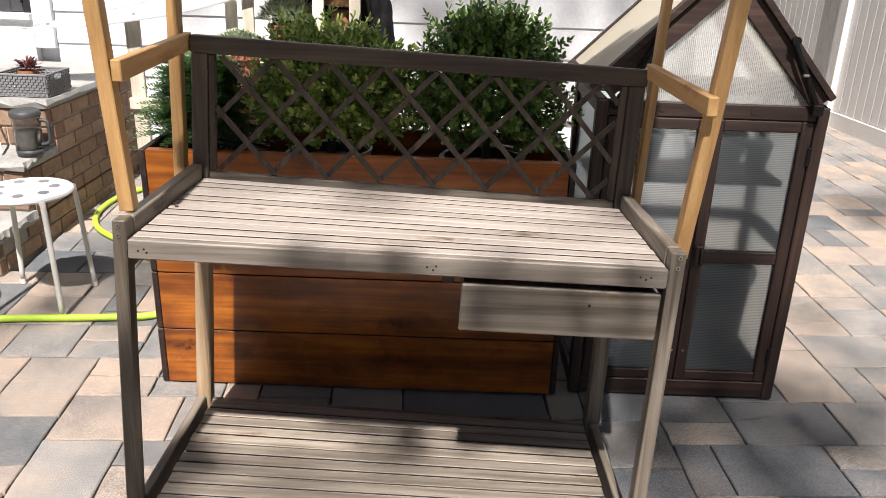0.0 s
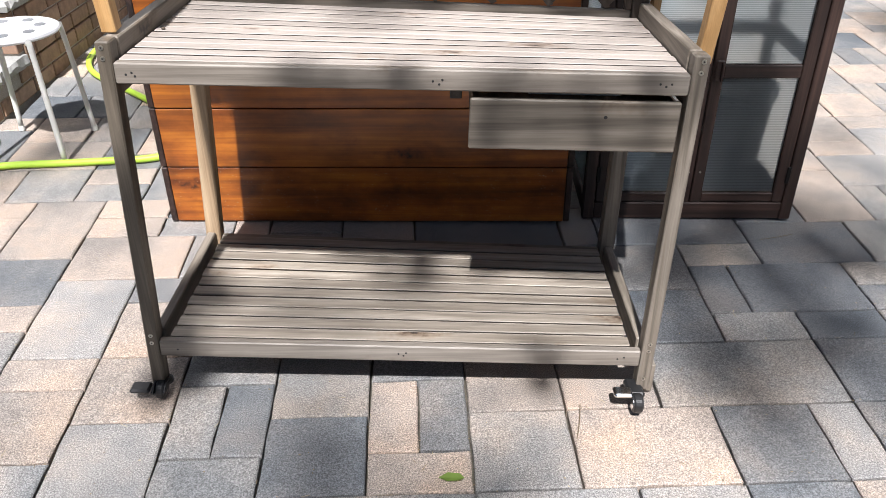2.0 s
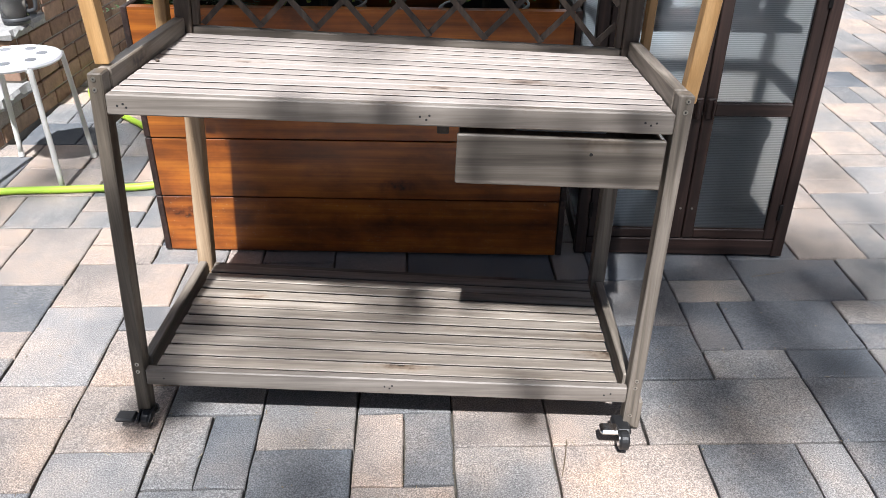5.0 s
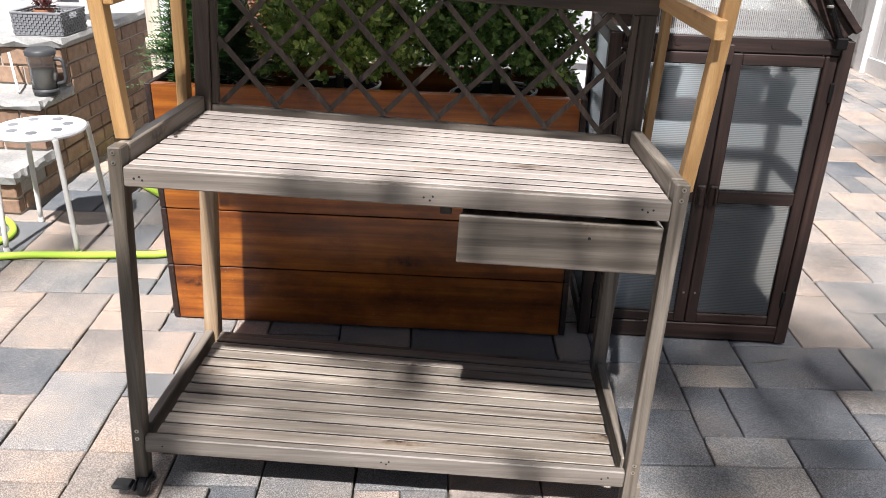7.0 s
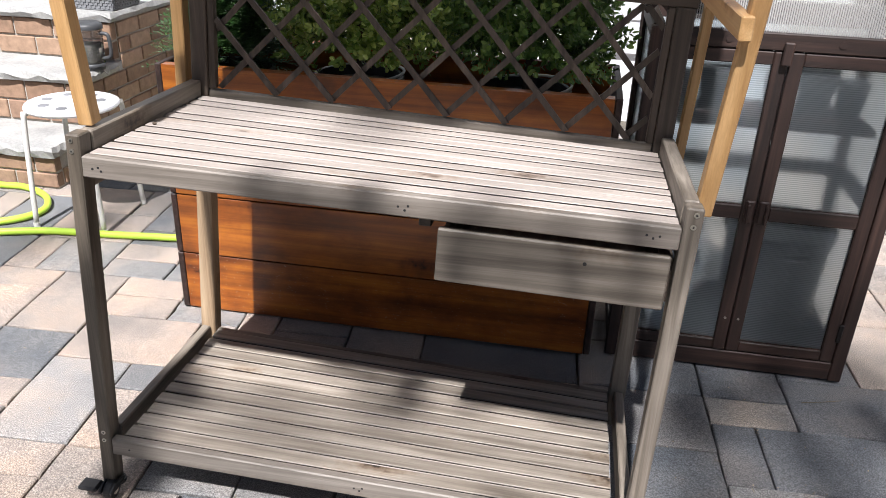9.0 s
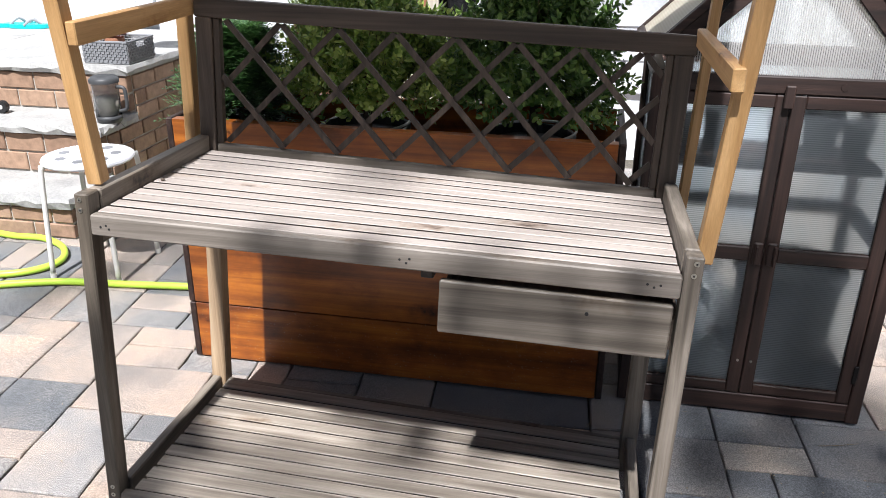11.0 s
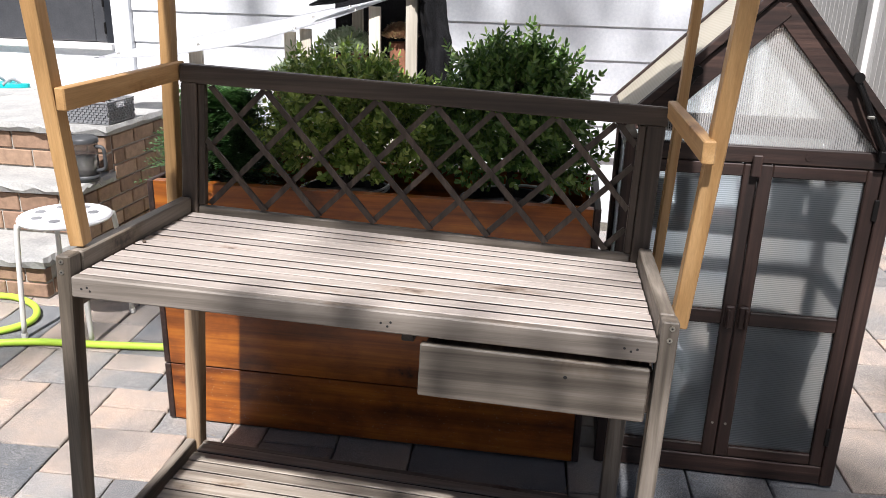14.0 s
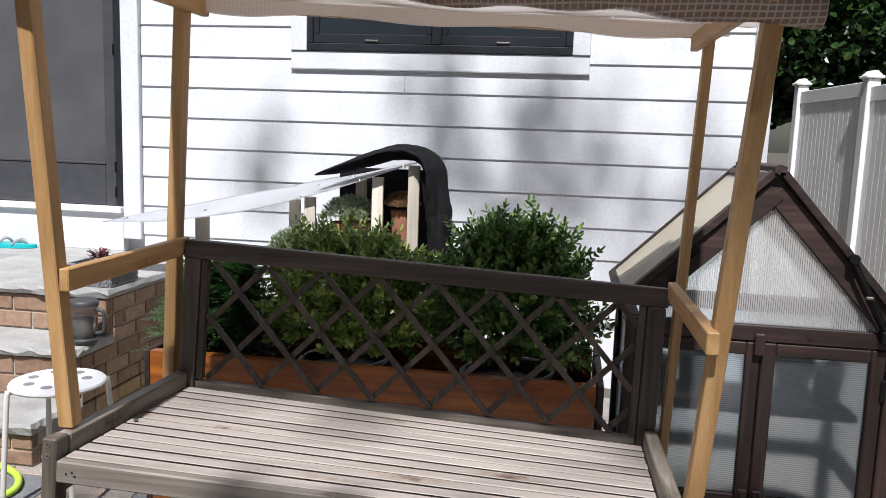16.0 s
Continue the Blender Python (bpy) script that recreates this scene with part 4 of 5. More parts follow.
def thuja(name, centre, base_z, top_z, r, seed, label):
    rnd = random.Random(seed)
    sh = thing(name, (centre[0], centre[1], base_z), label, "shrub")
    pot_with_rim(sh, (centre[0], centre[1], base_z), 0.13, 0.19, POTBLACK)
    part("stem", rod([(centre[0], centre[1], base_z + 0.1), (centre[0], centre[1], top_z - 0.1)], [0.013, 0.005], 7), BARK, sh)
    bm = bmesh.new()
    H0 = base_z + 0.17
    for k in range(900):
        t = rnd.random() ** 0.8
        z = H0 + (top_z - H0) * t
        rad = r * (1 - 0.55 * t) * rnd.uniform(0.55, 1.05)
        a = rnd.uniform(0, 2 * math.pi)
        out = Vector((math.cos(a), math.sin(a), rnd.uniform(0.0, 0.7))).normalized()
        base = Vector((centre[0], centre[1], z)) + out * rad * 0.45
        ln = rad * 0.75 + 0.03
        side = out.cross(Vector((0, 0, 1))).normalized()
        n = 11
        for i in range(n):
            f = (i + 1) / n
            q = base + out * ln * f + Vector((0, 0, -0.03 * f * f))
            w = 0.034 * (1.1 - f) + 0.010
            for sg in (-1, 1):
                dr = (out * 0.75 + side * sg * 0.75 + Vector((0, 0, rnd.uniform(-0.25, 0.35)))).normalized()
                leaf_blade(bm, q, dr, Vector((0, 0, 1)), w, 0.0058)
    tagged(part("leaves", bm, THUJA, sh), kind="stuff")
    return sh


PB = 0.612
thuja("thuja_shrub", (-0.825, 2.62), PB, 1.075, 0.20, 3, "feathery dark green thuja in a grey pot")
boxwood("boxwood_shrub", (-0.405, 2.61), PB, 1.215, 0.275, 0.19, BOX_LIGHT, 5, "bright green boxwood shrub growing in a grey pot", 760, 0.22)
boxwood("boxwood_shrub", (0.112, 2.61), PB, 1.272, 0.24, 0.19, BOX_LEAF, 8, "dark green boxwood shrub with long shoots, in a grey pot", 800, 0.3)
tp = thing("terracotta_pot", (-0.52, 2.56, PB), "small terracotta pot between the shrubs", "pot")
pot_with_rim(tp, (-0.52, 2.56, PB), 0.05, 0.15, TERRA, "body")

# ---- cold frame greenhouse ----
GX0, GX1, GY0, GY1 = 0.445, 1.156, 2.42, 2.89
GZ0, GEAVE, GAPEX, GMID = gz(0.8, 2.5) + 0.004, 1.045, 1.462, 0.805
gh = thing("cold_frame", (GMID, 2.75, GZ0), "dark brown wooden mini greenhouse with ribbed plastic panes", "greenhouse")
PO = 0.037
for x in (GX0, GX1 - PO):
    for y in (GY0, GY1 - PO):
        part("corner_post", box((x, y, GZ0), (x + PO, y + PO, GEAVE - 0.002), 0.003), UMBER["z"], gh)
for y in (GY0 + 0.004, GY1 - PO + 0.004):
    part("base_rail", box((GX0 + PO, y, GZ0 + 0.002), (GX1 - PO, y + 0.035, GZ0 + 0.062), 0.003), UMBER["x"], gh)
    part("top_rail", box((GX0 + PO, y - 0.002, 1.000), (GX1 - PO, y + 0.035, GEAVE), 0.003), UMBER["x"], gh)
for x in (GX0 + 0.005, GX1 - PO + 0.005):
    part("base_rail", box((x, GY0 + PO, GZ0 + 0.002), (x + 0.035, GY1 - PO, GZ0 + 0.062), 0.003), UMBER["y"], gh)
    part("side_rail", box((x, GY0 + PO, 0.53), (x + 0.035, GY1 - PO, 0.575), 0.003), UMBER["y"], gh)
    part("top_rail", box((x, GY0 + PO, 1.000), (x + 0.035, GY1 - PO, GEAVE), 0.003), UMBER["y"], gh)
    for z0, z1 in ((GZ0 + 0.062, 0.53), (0.575, 1.0)):
        part("side_pane", box((x + 0.012, GY0 + PO, z0), (x + 0.018, GY1 - PO, z1)), POLY_H, gh)
for z0, z1 in ((GZ0 + 0.062, 0.53), (0.575, 1.0)):
    part("back_pane", box((GX0 + PO, GY1 - 0.024, z0), (GX1 - PO, GY1 - 0.018, z1)), POLY_H, gh)
part("back_rail", box((GX0 + PO, GY1 - 0.04, 0.53), (GX1 - PO, GY1 - 0.006, 0.575), 0.003), UMBER["x"], gh)
inner0, inner1, meet, ST = GX0 + PO + 0.003, GX1 - PO - 0.003, 0.803, 0.036
for k, (a, b) in enumerate(((inner0, meet - 0.002), (meet + 0.002, inner1))):
    d0, d1 = GZ0 + 0.066, 0.997
    gdoor = part("door", box((a, GY0 + 0.002, d0), (a + ST, GY0 + 0.030, d1), 0.003), UMBER["z"], gh)
    part("stile", box((b - ST, GY0 + 0.002, d0), (b, GY0 + 0.030, d1), 0.003), UMBER["z"], gdoor)
    for z0, z1 in ((d0, d0 + 0.034), (0.522, 0.565), (d1 - 0.035, d1)):
        part("rail", box((a + ST, GY0 + 0.004, z0), (b - ST, GY0 + 0.028, z1), 0.003), UMBER["x"], gdoor)
    for z0, z1 in ((d0 + 0.034, 0.522), (0.565, d1 - 0.035)):
        part("pane", box((a + ST, GY0 + 0.016, z0), (b - ST, GY0 + 0.021, z1)), POLY_H, gdoor)
    hx = b - 0.030 if k == 0 else a + 0.004
    hd = part("handle", box((hx, GY0 - 0.010, 0.515), (hx + 0.026, GY0 + 0.002, 0.585), 0.004), UMBER["z"], gdoor, "dark wooden door pull")
    part("grip", box((hx + 0.003 if k == 0 else hx + 0.015, GY0 - 0.026, 0.520), (hx + 0.011 if k == 0 else hx + 0.023, GY0 - 0.010, 0.580), 0.003), UMBER["z"], hd)
    part("screw", rod([(hx + 0.013, GY0 - 0.0005, 0.20), (hx + 0.013, GY0 + 0.003, 0.20)], 0.004, 8), STEEL, gdoor)
    for z in (0.16, 0.86):
        part("hinge", box(((a - 0.006 if k == 0 else b - 0.008), GY0 - 0.004, z), ((a + 0.008 if k == 0 else b + 0.006), GY0 + 0.001, z + 0.06), 0.002), IRON, gdoor)
part("turn_button", box((meet - 0.022, GY0 - 0.016, 0.965), (meet + 0.004, GY0 - 0.004, 1.025), 0.003), UMBER["z"], gh)
# gables: rafters and a pane each
for y in (GY0, GY1 - 0.035):
    for sx, foot, back in ((GX0 + 0.03, 1.082, 0.0), (GX1 - 0.03, 1.052, 0.003)):
        part("rafter", along((sx, y + 0.0175 + back, foot), (GMID, y + 0.0175 + back, GAPEX - 0.058), 0.056, 0.035, (0, 1, 0)), UMBER["x"], gh)
    tri = [(GX0 + 0.05, GEAVE), (GX1 - 0.05, GEAVE), (GMID, GAPEX - 0.06)]
    part("gable_pane", prism(tri, "y", y + 0.014, y + 0.020), POLY_V, gh)
# the roof: two flaps that meet at a narrow ridge board and lie on the rafters
part("ridge", prism([(GMID - 0.014, GAPEX - 0.008), (GMID + 0.014, GAPEX - 0.008), (GMID + 0.016, GAPEX + 0.006), (GMID, GAPEX + 0.012), (GMID - 0.016, GAPEX + 0.006)], "y", GY0 - 0.020, GY1 + 0.014), UMBER["y"], gh)
for y in (GY0 + 0.006, GY1 - 0.030):
    part("apex_block", prism([(GMID - 0.05, GAPEX - 0.07), (GMID, GAPEX - 0.11), (GMID + 0.05, GAPEX - 0.07), (GMID, GAPEX - 0.012)], "y", y, y + 0.030), UMBER["y"], gh)
for sg, ex, ez in ((-1, 0.420, 1.082), (1, 1.152, 1.071)):
    top, low = Vector((GMID + sg * 0.012, 0, GAPEX - 0.010)), Vector((ex, 0, ez))
    yA, yB = GY0 - 0.014, GY1 + 0.012
    d = (low - top).normalized()
    flap = part("roof_flap", along((top.x, yA + 0.017, top.z), (low.x, yA + 0.017, low.z), 0.034, 0.020, (d.z, 0, -d.x)), UMBER["x"], gh, "roof flap framed in dark wood")
    part("stile", along((top.x, yB - 0.010, top.z), (low.x, yB - 0.010, low.z), 0.020, 0.020, (d.z, 0, -d.x)), UMBER["x"], flap)
    for c in (top + d * 0.022, low - d * 0.012):
        part("rail", along((c.x, yA + 0.035, c.z), (c.x, yB - 0.021, c.z), 0.026, 0.020, (-d.z, 0, d.x)), UMBER["y"], flap)
    nrm = Vector((-d.z, 0, d.x)) * 0.003
    out = [((top + nrm).x, (top + nrm).z), ((top - nrm).x, (top - nrm).z), ((low - nrm).x, (low - nrm).z), ((low + nrm).x, (low + nrm).z)]
    part("pane", prism(out, "y", yA + 0.036, yB - 0.022), ROOFPANE, flap)
    stay = part("stay", rod(smooth_path([(GMID + sg * 0.195, GY0 - 0.020, 1.235), (GMID + sg * 0.225, GY0 - 0.024, 1.18), (GMID + sg * 0.298, GY0 - 0.018, 1.045)], 4), 0.0055, 8), IRON, gh, "black iron roof stay")
    part("stay_rod", rod([(GMID + sg * 0.205, GY0 - 0.012, 1.235), (GMID + sg * 0.308, GY0 - 0.012, 1.045)], 0.0045, 8), IRON, stay)
    part("pivot", rod([(GMID + sg * 0.198, GY0 - 0.030, 1.24), (GMID + sg * 0.198, GY0 - 0.004, 1.24)], 0.013, 12), IRON, stay)
    part("wing_nut", box((GMID + sg * 0.243 - 0.009, GY0 - 0.034, 1.138), (GMID + sg * 0.243 + 0.009, GY0 - 0.022, 1.146), 0.002), STEEL, stay)
    part("stay_bracket", box((GMID + sg * 0.302 - 0.017, GY0 - 0.026, 1.022), (GMID + sg * 0.302 + 0.017, GY0 - 0.002, 1.055), 0.003), IRON, gh)
for x in (GMID + 0.12, GX0 + 0.2):
    part("knot", rod([(x, GY0 - 0.0005, 1.024), (x, GY0 + 0.003, 1.024)], 0.009, 12), UMBER["x"], gh)
# added black panel that darkens the floor behind the lower panes, as shade would
shade_panel = part("floor_tray", box((GX0 + PO, GY0 + 0.05, GZ0 + 0.008), (GX1 - PO, GY1 - 0.05, GZ0 + 0.05), 0.004), POTBLACK, gh, "black panel added on the greenhouse floor in place of shade")
for o in gh.children_recursive:
    if "pane" in o.name:
        o.visible_shadow = False
# what stands inside
shelf_z = 0.765
part("inner_shelf", box((GX0 + PO, GY0 + 0.16, shelf_z - 0.02), (GX1 - PO, GY1 - 0.045, shelf_z), 0.002), UMBER["x"], gh)
part("cross_bar", box((GX0 + 0.06, GY0 + 0.045, 1.073), (GX1 - 0.06, GY0 + 0.07, 1.118), 0.002), UMBER["x"], gh)
for k, (x, r, h, mt) in enumerate(((0.56, 0.05, 0.11, POTBLACK), (0.68, 0.055, 0.13, POTBLACK), (0.86, 0.045, 0.12, POTGREY), (0.965, 0.055, 0.14, POTBLACK), (1.066, 0.045, 0.11, POTBLACK))):
    g = thing("plant_pot", (x, 2.70, shelf_z), "small nursery pot on the greenhouse shelf", "pot", "pots in the greenhouse")
    pot_with_rim(g, (x, 2.70, shelf_z), r, h, mt, "body")
sack = thing("plastic_sack", (0.60, 2.58, GZ0), "crumpled white plastic sack inside the greenhouse", "sack")
bm = bmesh.new()
bmesh.ops.create_icosphere(bm, subdivisions=4, radius=1.0)
for v in bm.verts:
    k = 1 + 0.18 * noise.noise(v.co * 2.1) + 0.06 * noise.noise(v.co * 6)
    v.co = Vector((0.60 + v.co.x * 0.105 * k, 2.60 + v.co.y * 0.10 * k, max(GZ0 + 0.002, GZ0 + 0.22 + v.co.z * 0.25 * k)))
part("bag", bm, SACK, sack, smooth=True)
tub = thing("storage_tub", (0.95, 2.66, GZ0), "dark tub standing on the greenhouse floor", "tub")
part("body", lathe([(0.0, 0), (0.14, 0), (0.16, 0.37), (0.17, 0.37), (0.17, 0.40), (0.15, 0.40), (0.13, 0.02), (0.0, 0.02)], (0.95, 2.68, GZ0), 24), POTBLACK, tub)

# ---- stool ----
SX, SY = -1.662, 2.968
sz = gz(SX, SY)
stool = thing("stool", (SX, SY, sz), "round white metal stool with a perforated seat", "stool")
SEAT = 0.485
sides, bm = 40, bmesh.new()
holes = [(0.105 * math.cos(a), 0.105 * math.sin(a)) for a in [math.pi / 7 + 2 * math.pi * k / 7 for k in range(7)]] + []
disc = lathe([(0.0, SEAT - 0.002), (0.155, SEAT - 0.002), (0.172, SEAT - 0.006), (0.176, SEAT - 0.014), (0.170, SEAT - 0.022), (0.165, SEAT - 0.014), (0.15, SEAT - 0.009), (0.0, SEAT - 0.009)], (SX, SY, sz), 40)
part("seat", disc, WHITEMETAL, stool, smooth=False)
bm.free()
for hx, hy in holes:
    part("seat_hole", lathe([(0.0, 0.0008), (0.0205, 0.0008), (0.021, -0.0008)], (SX + hx, SY + hy, sz + SEAT - 0.0012), 16), BASKET, stool)
for fx, fy in ((-1.51, 2.815), (-1.512, 3.122), (-1.82, 3.118), (-1.802, 2.812)):
    d = Vector((fx - SX, fy - SY, 0))
    top = Vector((SX, SY, 0)) + d * 0.66
    kn = Vector((SX, SY, 0)) + d * 0.80
    path = smooth_path([(top.x, top.y, sz + SEAT - 0.022), (kn.x, kn.y, sz + SEAT - 0.026), (SX + d.x * 0.865, SY + d.y * 0.865, sz + SEAT - 0.06), (fx, fy, gz(fx, fy) + 0.012)], 6)
    leg = part("leg", rod(path, 0.0105, 10), GREYMETAL, stool, smooth=True)
    part("foot", lathe([(0.0, 0), (0.012, 0), (0.0125, 0.02), (0.0, 0.02)], (fx, fy, gz(fx, fy) + 0.0008), 12), GREYMETAL, leg)

# ---- garden hose ----
hp = [(-2.6, 3.2), (-2.241, 3.127), (-2.076, 3.128), (-1.93, 3.06), (-1.858, 2.952), (-1.885, 2.856), (-1.98, 2.783), (-2.15, 2.735), (-2.32, 2.68), (-2.28, 2.60), (-2.1, 2.63), (-1.917, 2.705), (-1.72, 2.765), (-1.51, 2.79), (-1.312, 2.815), (-1.17, 2.842), (-1.05, 2.93), (-1.10, 3.12), (-1.35, 3.38), (-1.60, 3.60), (-1.743, 3.728), (-1.83, 3.88), (-1.86, 4.05), (-1.84, 4.22), (-1.74, 4.40), (-1.5, 4.52), (-1.2, 4.6)]
pts = smooth_path([(x, y, gz(x, y) + 0.0155) for x, y in hp], 8)
hose = thing("garden_hose", (-1.5, 2.9, gz(-1.5, 2.9)), "lime green garden hose lying in loops on the paving", "hose")
part("tube", rod(pts, 0.0145, 10), HOSE, hose, smooth=True)

# ---- things on the steps ----
LT = LEVELS[2][2]
bk = thing("basket", (-1.99, 3.80, LT), "grey woven-look plastic storage basket", "basket")
bx0, bx1, by0, by1 = -2.17, -1.90 - 0.03, 3.775, 4.02
bh = 0.105
bm = bmesh.new()
for side in range(4):
    horiz = side < 2
    a0, a1 = (bx0, bx1) if horiz else (by0, by1)
    fix = (by0, by1, bx0, bx1)[side]
    n, rows_b = 20, 7
    for row in range(rows_b):
        z0 = LT + 0.010 + row * 0.0128
        for i in range(n):
            if side == 3 and row >= 5 and 7 <= i <= 12:
                continue
            p, q = a0 + (a1 - a0) * i / n, a0 + (a1 - a0) * (i + 1) / n
            off = 0.0022 if (i + row) % 2 else -0.0012
            lo, hi = (p + 0.0004, fix - 0.0022 + off, z0), (q - 0.0012, fix + 0.0022 + off, z0 + 0.0108)
            if not horiz:
                lo, hi = (lo[1], lo[0], lo[2]), (hi[1], hi[0], hi[2])
            add_box(bm, lo, hi)
tagged(part("weave", bm, BASKET, bk), kind="stuff")
for lo, hi in (((bx0, by0 + 0.003, LT + 0.01), (bx1, by0 + 0.0045, LT + 0.098)), ((bx1 - 0.0045, by0, LT + 0.01), (bx1 - 0.003, by1, LT + 0.072))):
    part("lining", box(lo, hi), POTGREY, bk)
part("rim", rod([(bx0, by0, LT + bh), (bx1, by0, LT + bh), (bx1, by1, LT + bh), (bx0, by1, LT + bh)], 0.006, 6, True), BASKET, bk)
part("bottom", box((bx0, by0, LT + 0.0005), (bx1, by1, LT + 0.010), 0.002), BASKET, bk)
suc = thing("succulent", (-2.10, 3.95, LT + 0.011), "wine-red succulent in a small pot", "plant")
pot_with_rim(suc, (-2.10, 3.95, LT + 0.011), 0.045, 0.09, TERRA)
bm = bmesh.new()
rnd = random.Random(4)
for k in range(90):
    d = rand_dir(rnd)
    d.z = abs(d.z) * 0.8 + 0.1
    leaf_blade(bm, Vector((-2.10 + d.x * 0.03 + rnd.uniform(-0.02, 0.02), 3.95 + d.y * 0.03, LT + 0.105 + rnd.uniform(0, 0.04))), d.normalized(), Vector((0, 0, 1)), 0.035, 0.015)
part("leaves", bm, SUCCULENT, suc)
JX, JY, JZ = -1.953, 3.585, LEVELS[1][2]
jug = thing("pitcher", (JX, JY, JZ), "smoky plastic pitcher with a dark lid, half full", "pitcher")
part("body", lathe([(0.0, 0.004), (0.052, 0.004), (0.058, 0.012), (0.062, 0.185), (0.066, 0.19), (0.063, 0.19), (0.058, 0.182), (0.054, 0.014), (0.0, 0.012)], (JX, JY, JZ), 28), JUG, jug, smooth=True)
part("base", lathe([(0.0, 0.0), (0.056, 0.0), (0.060, 0.03), (0.058, 0.03), (0.054, 0.0042)], (JX, JY, JZ), 28), JUGLID, jug, smooth=True)
part("liquid", lathe([(0.0, 0.016), (0.050, 0.018), (0.053, 0.115), (0.0, 0.115)], (JX, JY, JZ), 28), MILK, jug, smooth=True)
part("lid", lathe([(0.067, 0.183), (0.068, 0.20), (0.055, 0.212), (0.0, 0.212)], (JX, JY, JZ), 28), JUGLID, jug, smooth=True)
part("handle", rod(smooth_path([(JX + 0.058, JY, JZ + 0.165), (JX + 0.095, JY, JZ + 0.16), (JX + 0.102, JY, JZ + 0.12), (JX + 0.098, JY, JZ + 0.065), (JX + 0.060, JY, JZ + 0.05)], 5), 0.009, 8), JUGLID, jug, smooth=True)
stick = thing("white_stick", (-2.2, 3.62, JZ), "thin white plastic stick leaning on the step", "stick")
part("shaft", rod([(-2.075, 3.56, JZ + 0.008), (-2.17, 3.70, JZ + 0.16)], 0.006, 8), WHITEMETAL, stick)
toy = thing("toy_wheel", (-2.60, 3.62, JZ), "small black toy wheels lying on the tread", "toy")
for dx in (0.0, 0.055):
    w = part("wheel", rod([(-2.60 + dx, 3.60, JZ + 0.031), (-2.60 + dx, 3.625, JZ + 0.031)], 0.03, 16), RUBBER, toy)
    part("hub", rod([(-2.60 + dx, 3.598, JZ + 0.031), (-2.60 + dx, 3.627, JZ + 0.031)], 0.011, 10), GREYMETAL, w)
part("axle", rod([(-2.60, 3.612, JZ + 0.031), (-2.545, 3.612, JZ + 0.031)], 0.006, 8), RUBBER, toy)
for k, (x, y, rot) in enumerate(((-3.20, 4.77, 15), (-3.33, 4.80, 35))):
    fl = thing("sandal", (x, y, LT), "turquoise rubber sandal with a grey strap on the landing", "sandal", "pair of sandals")
    m = pose(x, y, LT, 0, 0, rot)
    out = [(0.125 * math.cos(a) * (1.0 + 0.0 * k), 0.042 * math.sin(a) * (1 + 0.22 * math.cos(a))) for a in [2 * math.pi * i / 22 for i in range(22)]]
    bm = prism(out, "z", 0.001, 0.024)
    bmesh.ops.transform(bm, matrix=m, verts=bm.verts)
    part("sole", bm, TURQ, fl)
    for sg in (-1, 1):
        bm = rod(smooth_path([m @ Vector(p) for p in ((0.07, 0, 0.024), (0.03, sg * 0.025, 0.055), (-0.02, sg * 0.04, 0.02))], 4), 0.008, 6)
        part("strap", bm, POTGREY, fl)

# ---- slatted plant stand by the house, with a white sheet roof and black cloth ----
st = thing("plant_stand", (-1.1, 4.25, gz(-1.1, 4.25)), "whitewashed picket stand roofed with a sloping white plastic sheet", "stand")


def picket(x, y, zt, w=0.058):
    part("picket", box((x - w / 2, y - 0.012, gz(x, y) + 0.002), (x + w / 2, y + 0.012, zt), 0.003), PICKET, st)


part("rail", box((-1.70, 4.165, 0.60), (-0.44, 4.19, 0.66), 0.003), PICKET, st)
bm = bmesh.new()
nx_, ny_ = 40, 8


def sheet_z(u, v):
    """Height of the sheet: its near edge sags, its far edge runs straight."""
    return 1.005 + 0.395 * u + 0.012 * v - 0.085 * (1 - v) * math.sin(math.pi * u ** 0.9)


for x, y in ((-0.685, 4.15), (-0.50, 4.15), (-0.86, 4.48), (-1.04, 4.15), (-1.14, 4.2), (-1.655, 4.2)):
    u = (x + 2.19) / 1.74
    picket(x, y, sheet_z(u, (y - 4.10) / (0.55 * (0.35 + 0.65 * min(1, u * 1.6)))) - 0.014, 0.075 if x < -1.5 else 0.058)
sv = []
for j in range(ny_ + 1):
    row = []
    for i in range(nx_ + 1):
        u, v = i / nx_, j / ny_
        x = -2.18 + 1.74 * u + 0.02 * v
        y = 4.10 + 0.55 * v * (0.35 + 0.65 * min(1, u * 1.6))
        z = sheet_z(u, v) + 0.0015 * math.sin(u * 23)
        row.append(bm.verts.new((x, y, z)))
    sv.append(row)
for j in range(ny_):
    for i in range(nx_):
        bm.faces.new((sv[j][i], sv[j][i + 1], sv[j + 1][i + 1], sv[j + 1][i]))
bmesh.ops.solidify(bm, geom=bm.faces[:], thickness=0.006)
part("roof_sheet", bm, SHEET, st, "bowed white corrugated plastic sheet", True)
for u, v in ((0.3, 0.35), (0.62, 0.1), (0.62, 0.6), (0.8, 0.12), (0.93, 0.12), (0.72, 0.75), (0.05, 0.4)):
    x, y = -2.18 + 1.74 * u + 0.02 * v, 4.10 + 0.55 * v * (0.35 + 0.65 * min(1, u * 1.6))
    z = sheet_z(u, v)
    part("screw", lathe([(0.0, 0.012), (0.006, 0.011), (0.011, 0.0)], (x, y, z - 0.002), 10), STEEL, st)
cloth = thing("shade_cloth", (-0.5, 4.3, 1.35), "black knitted shade cloth draped over the stand", "cloth")
bm = bmesh.new()
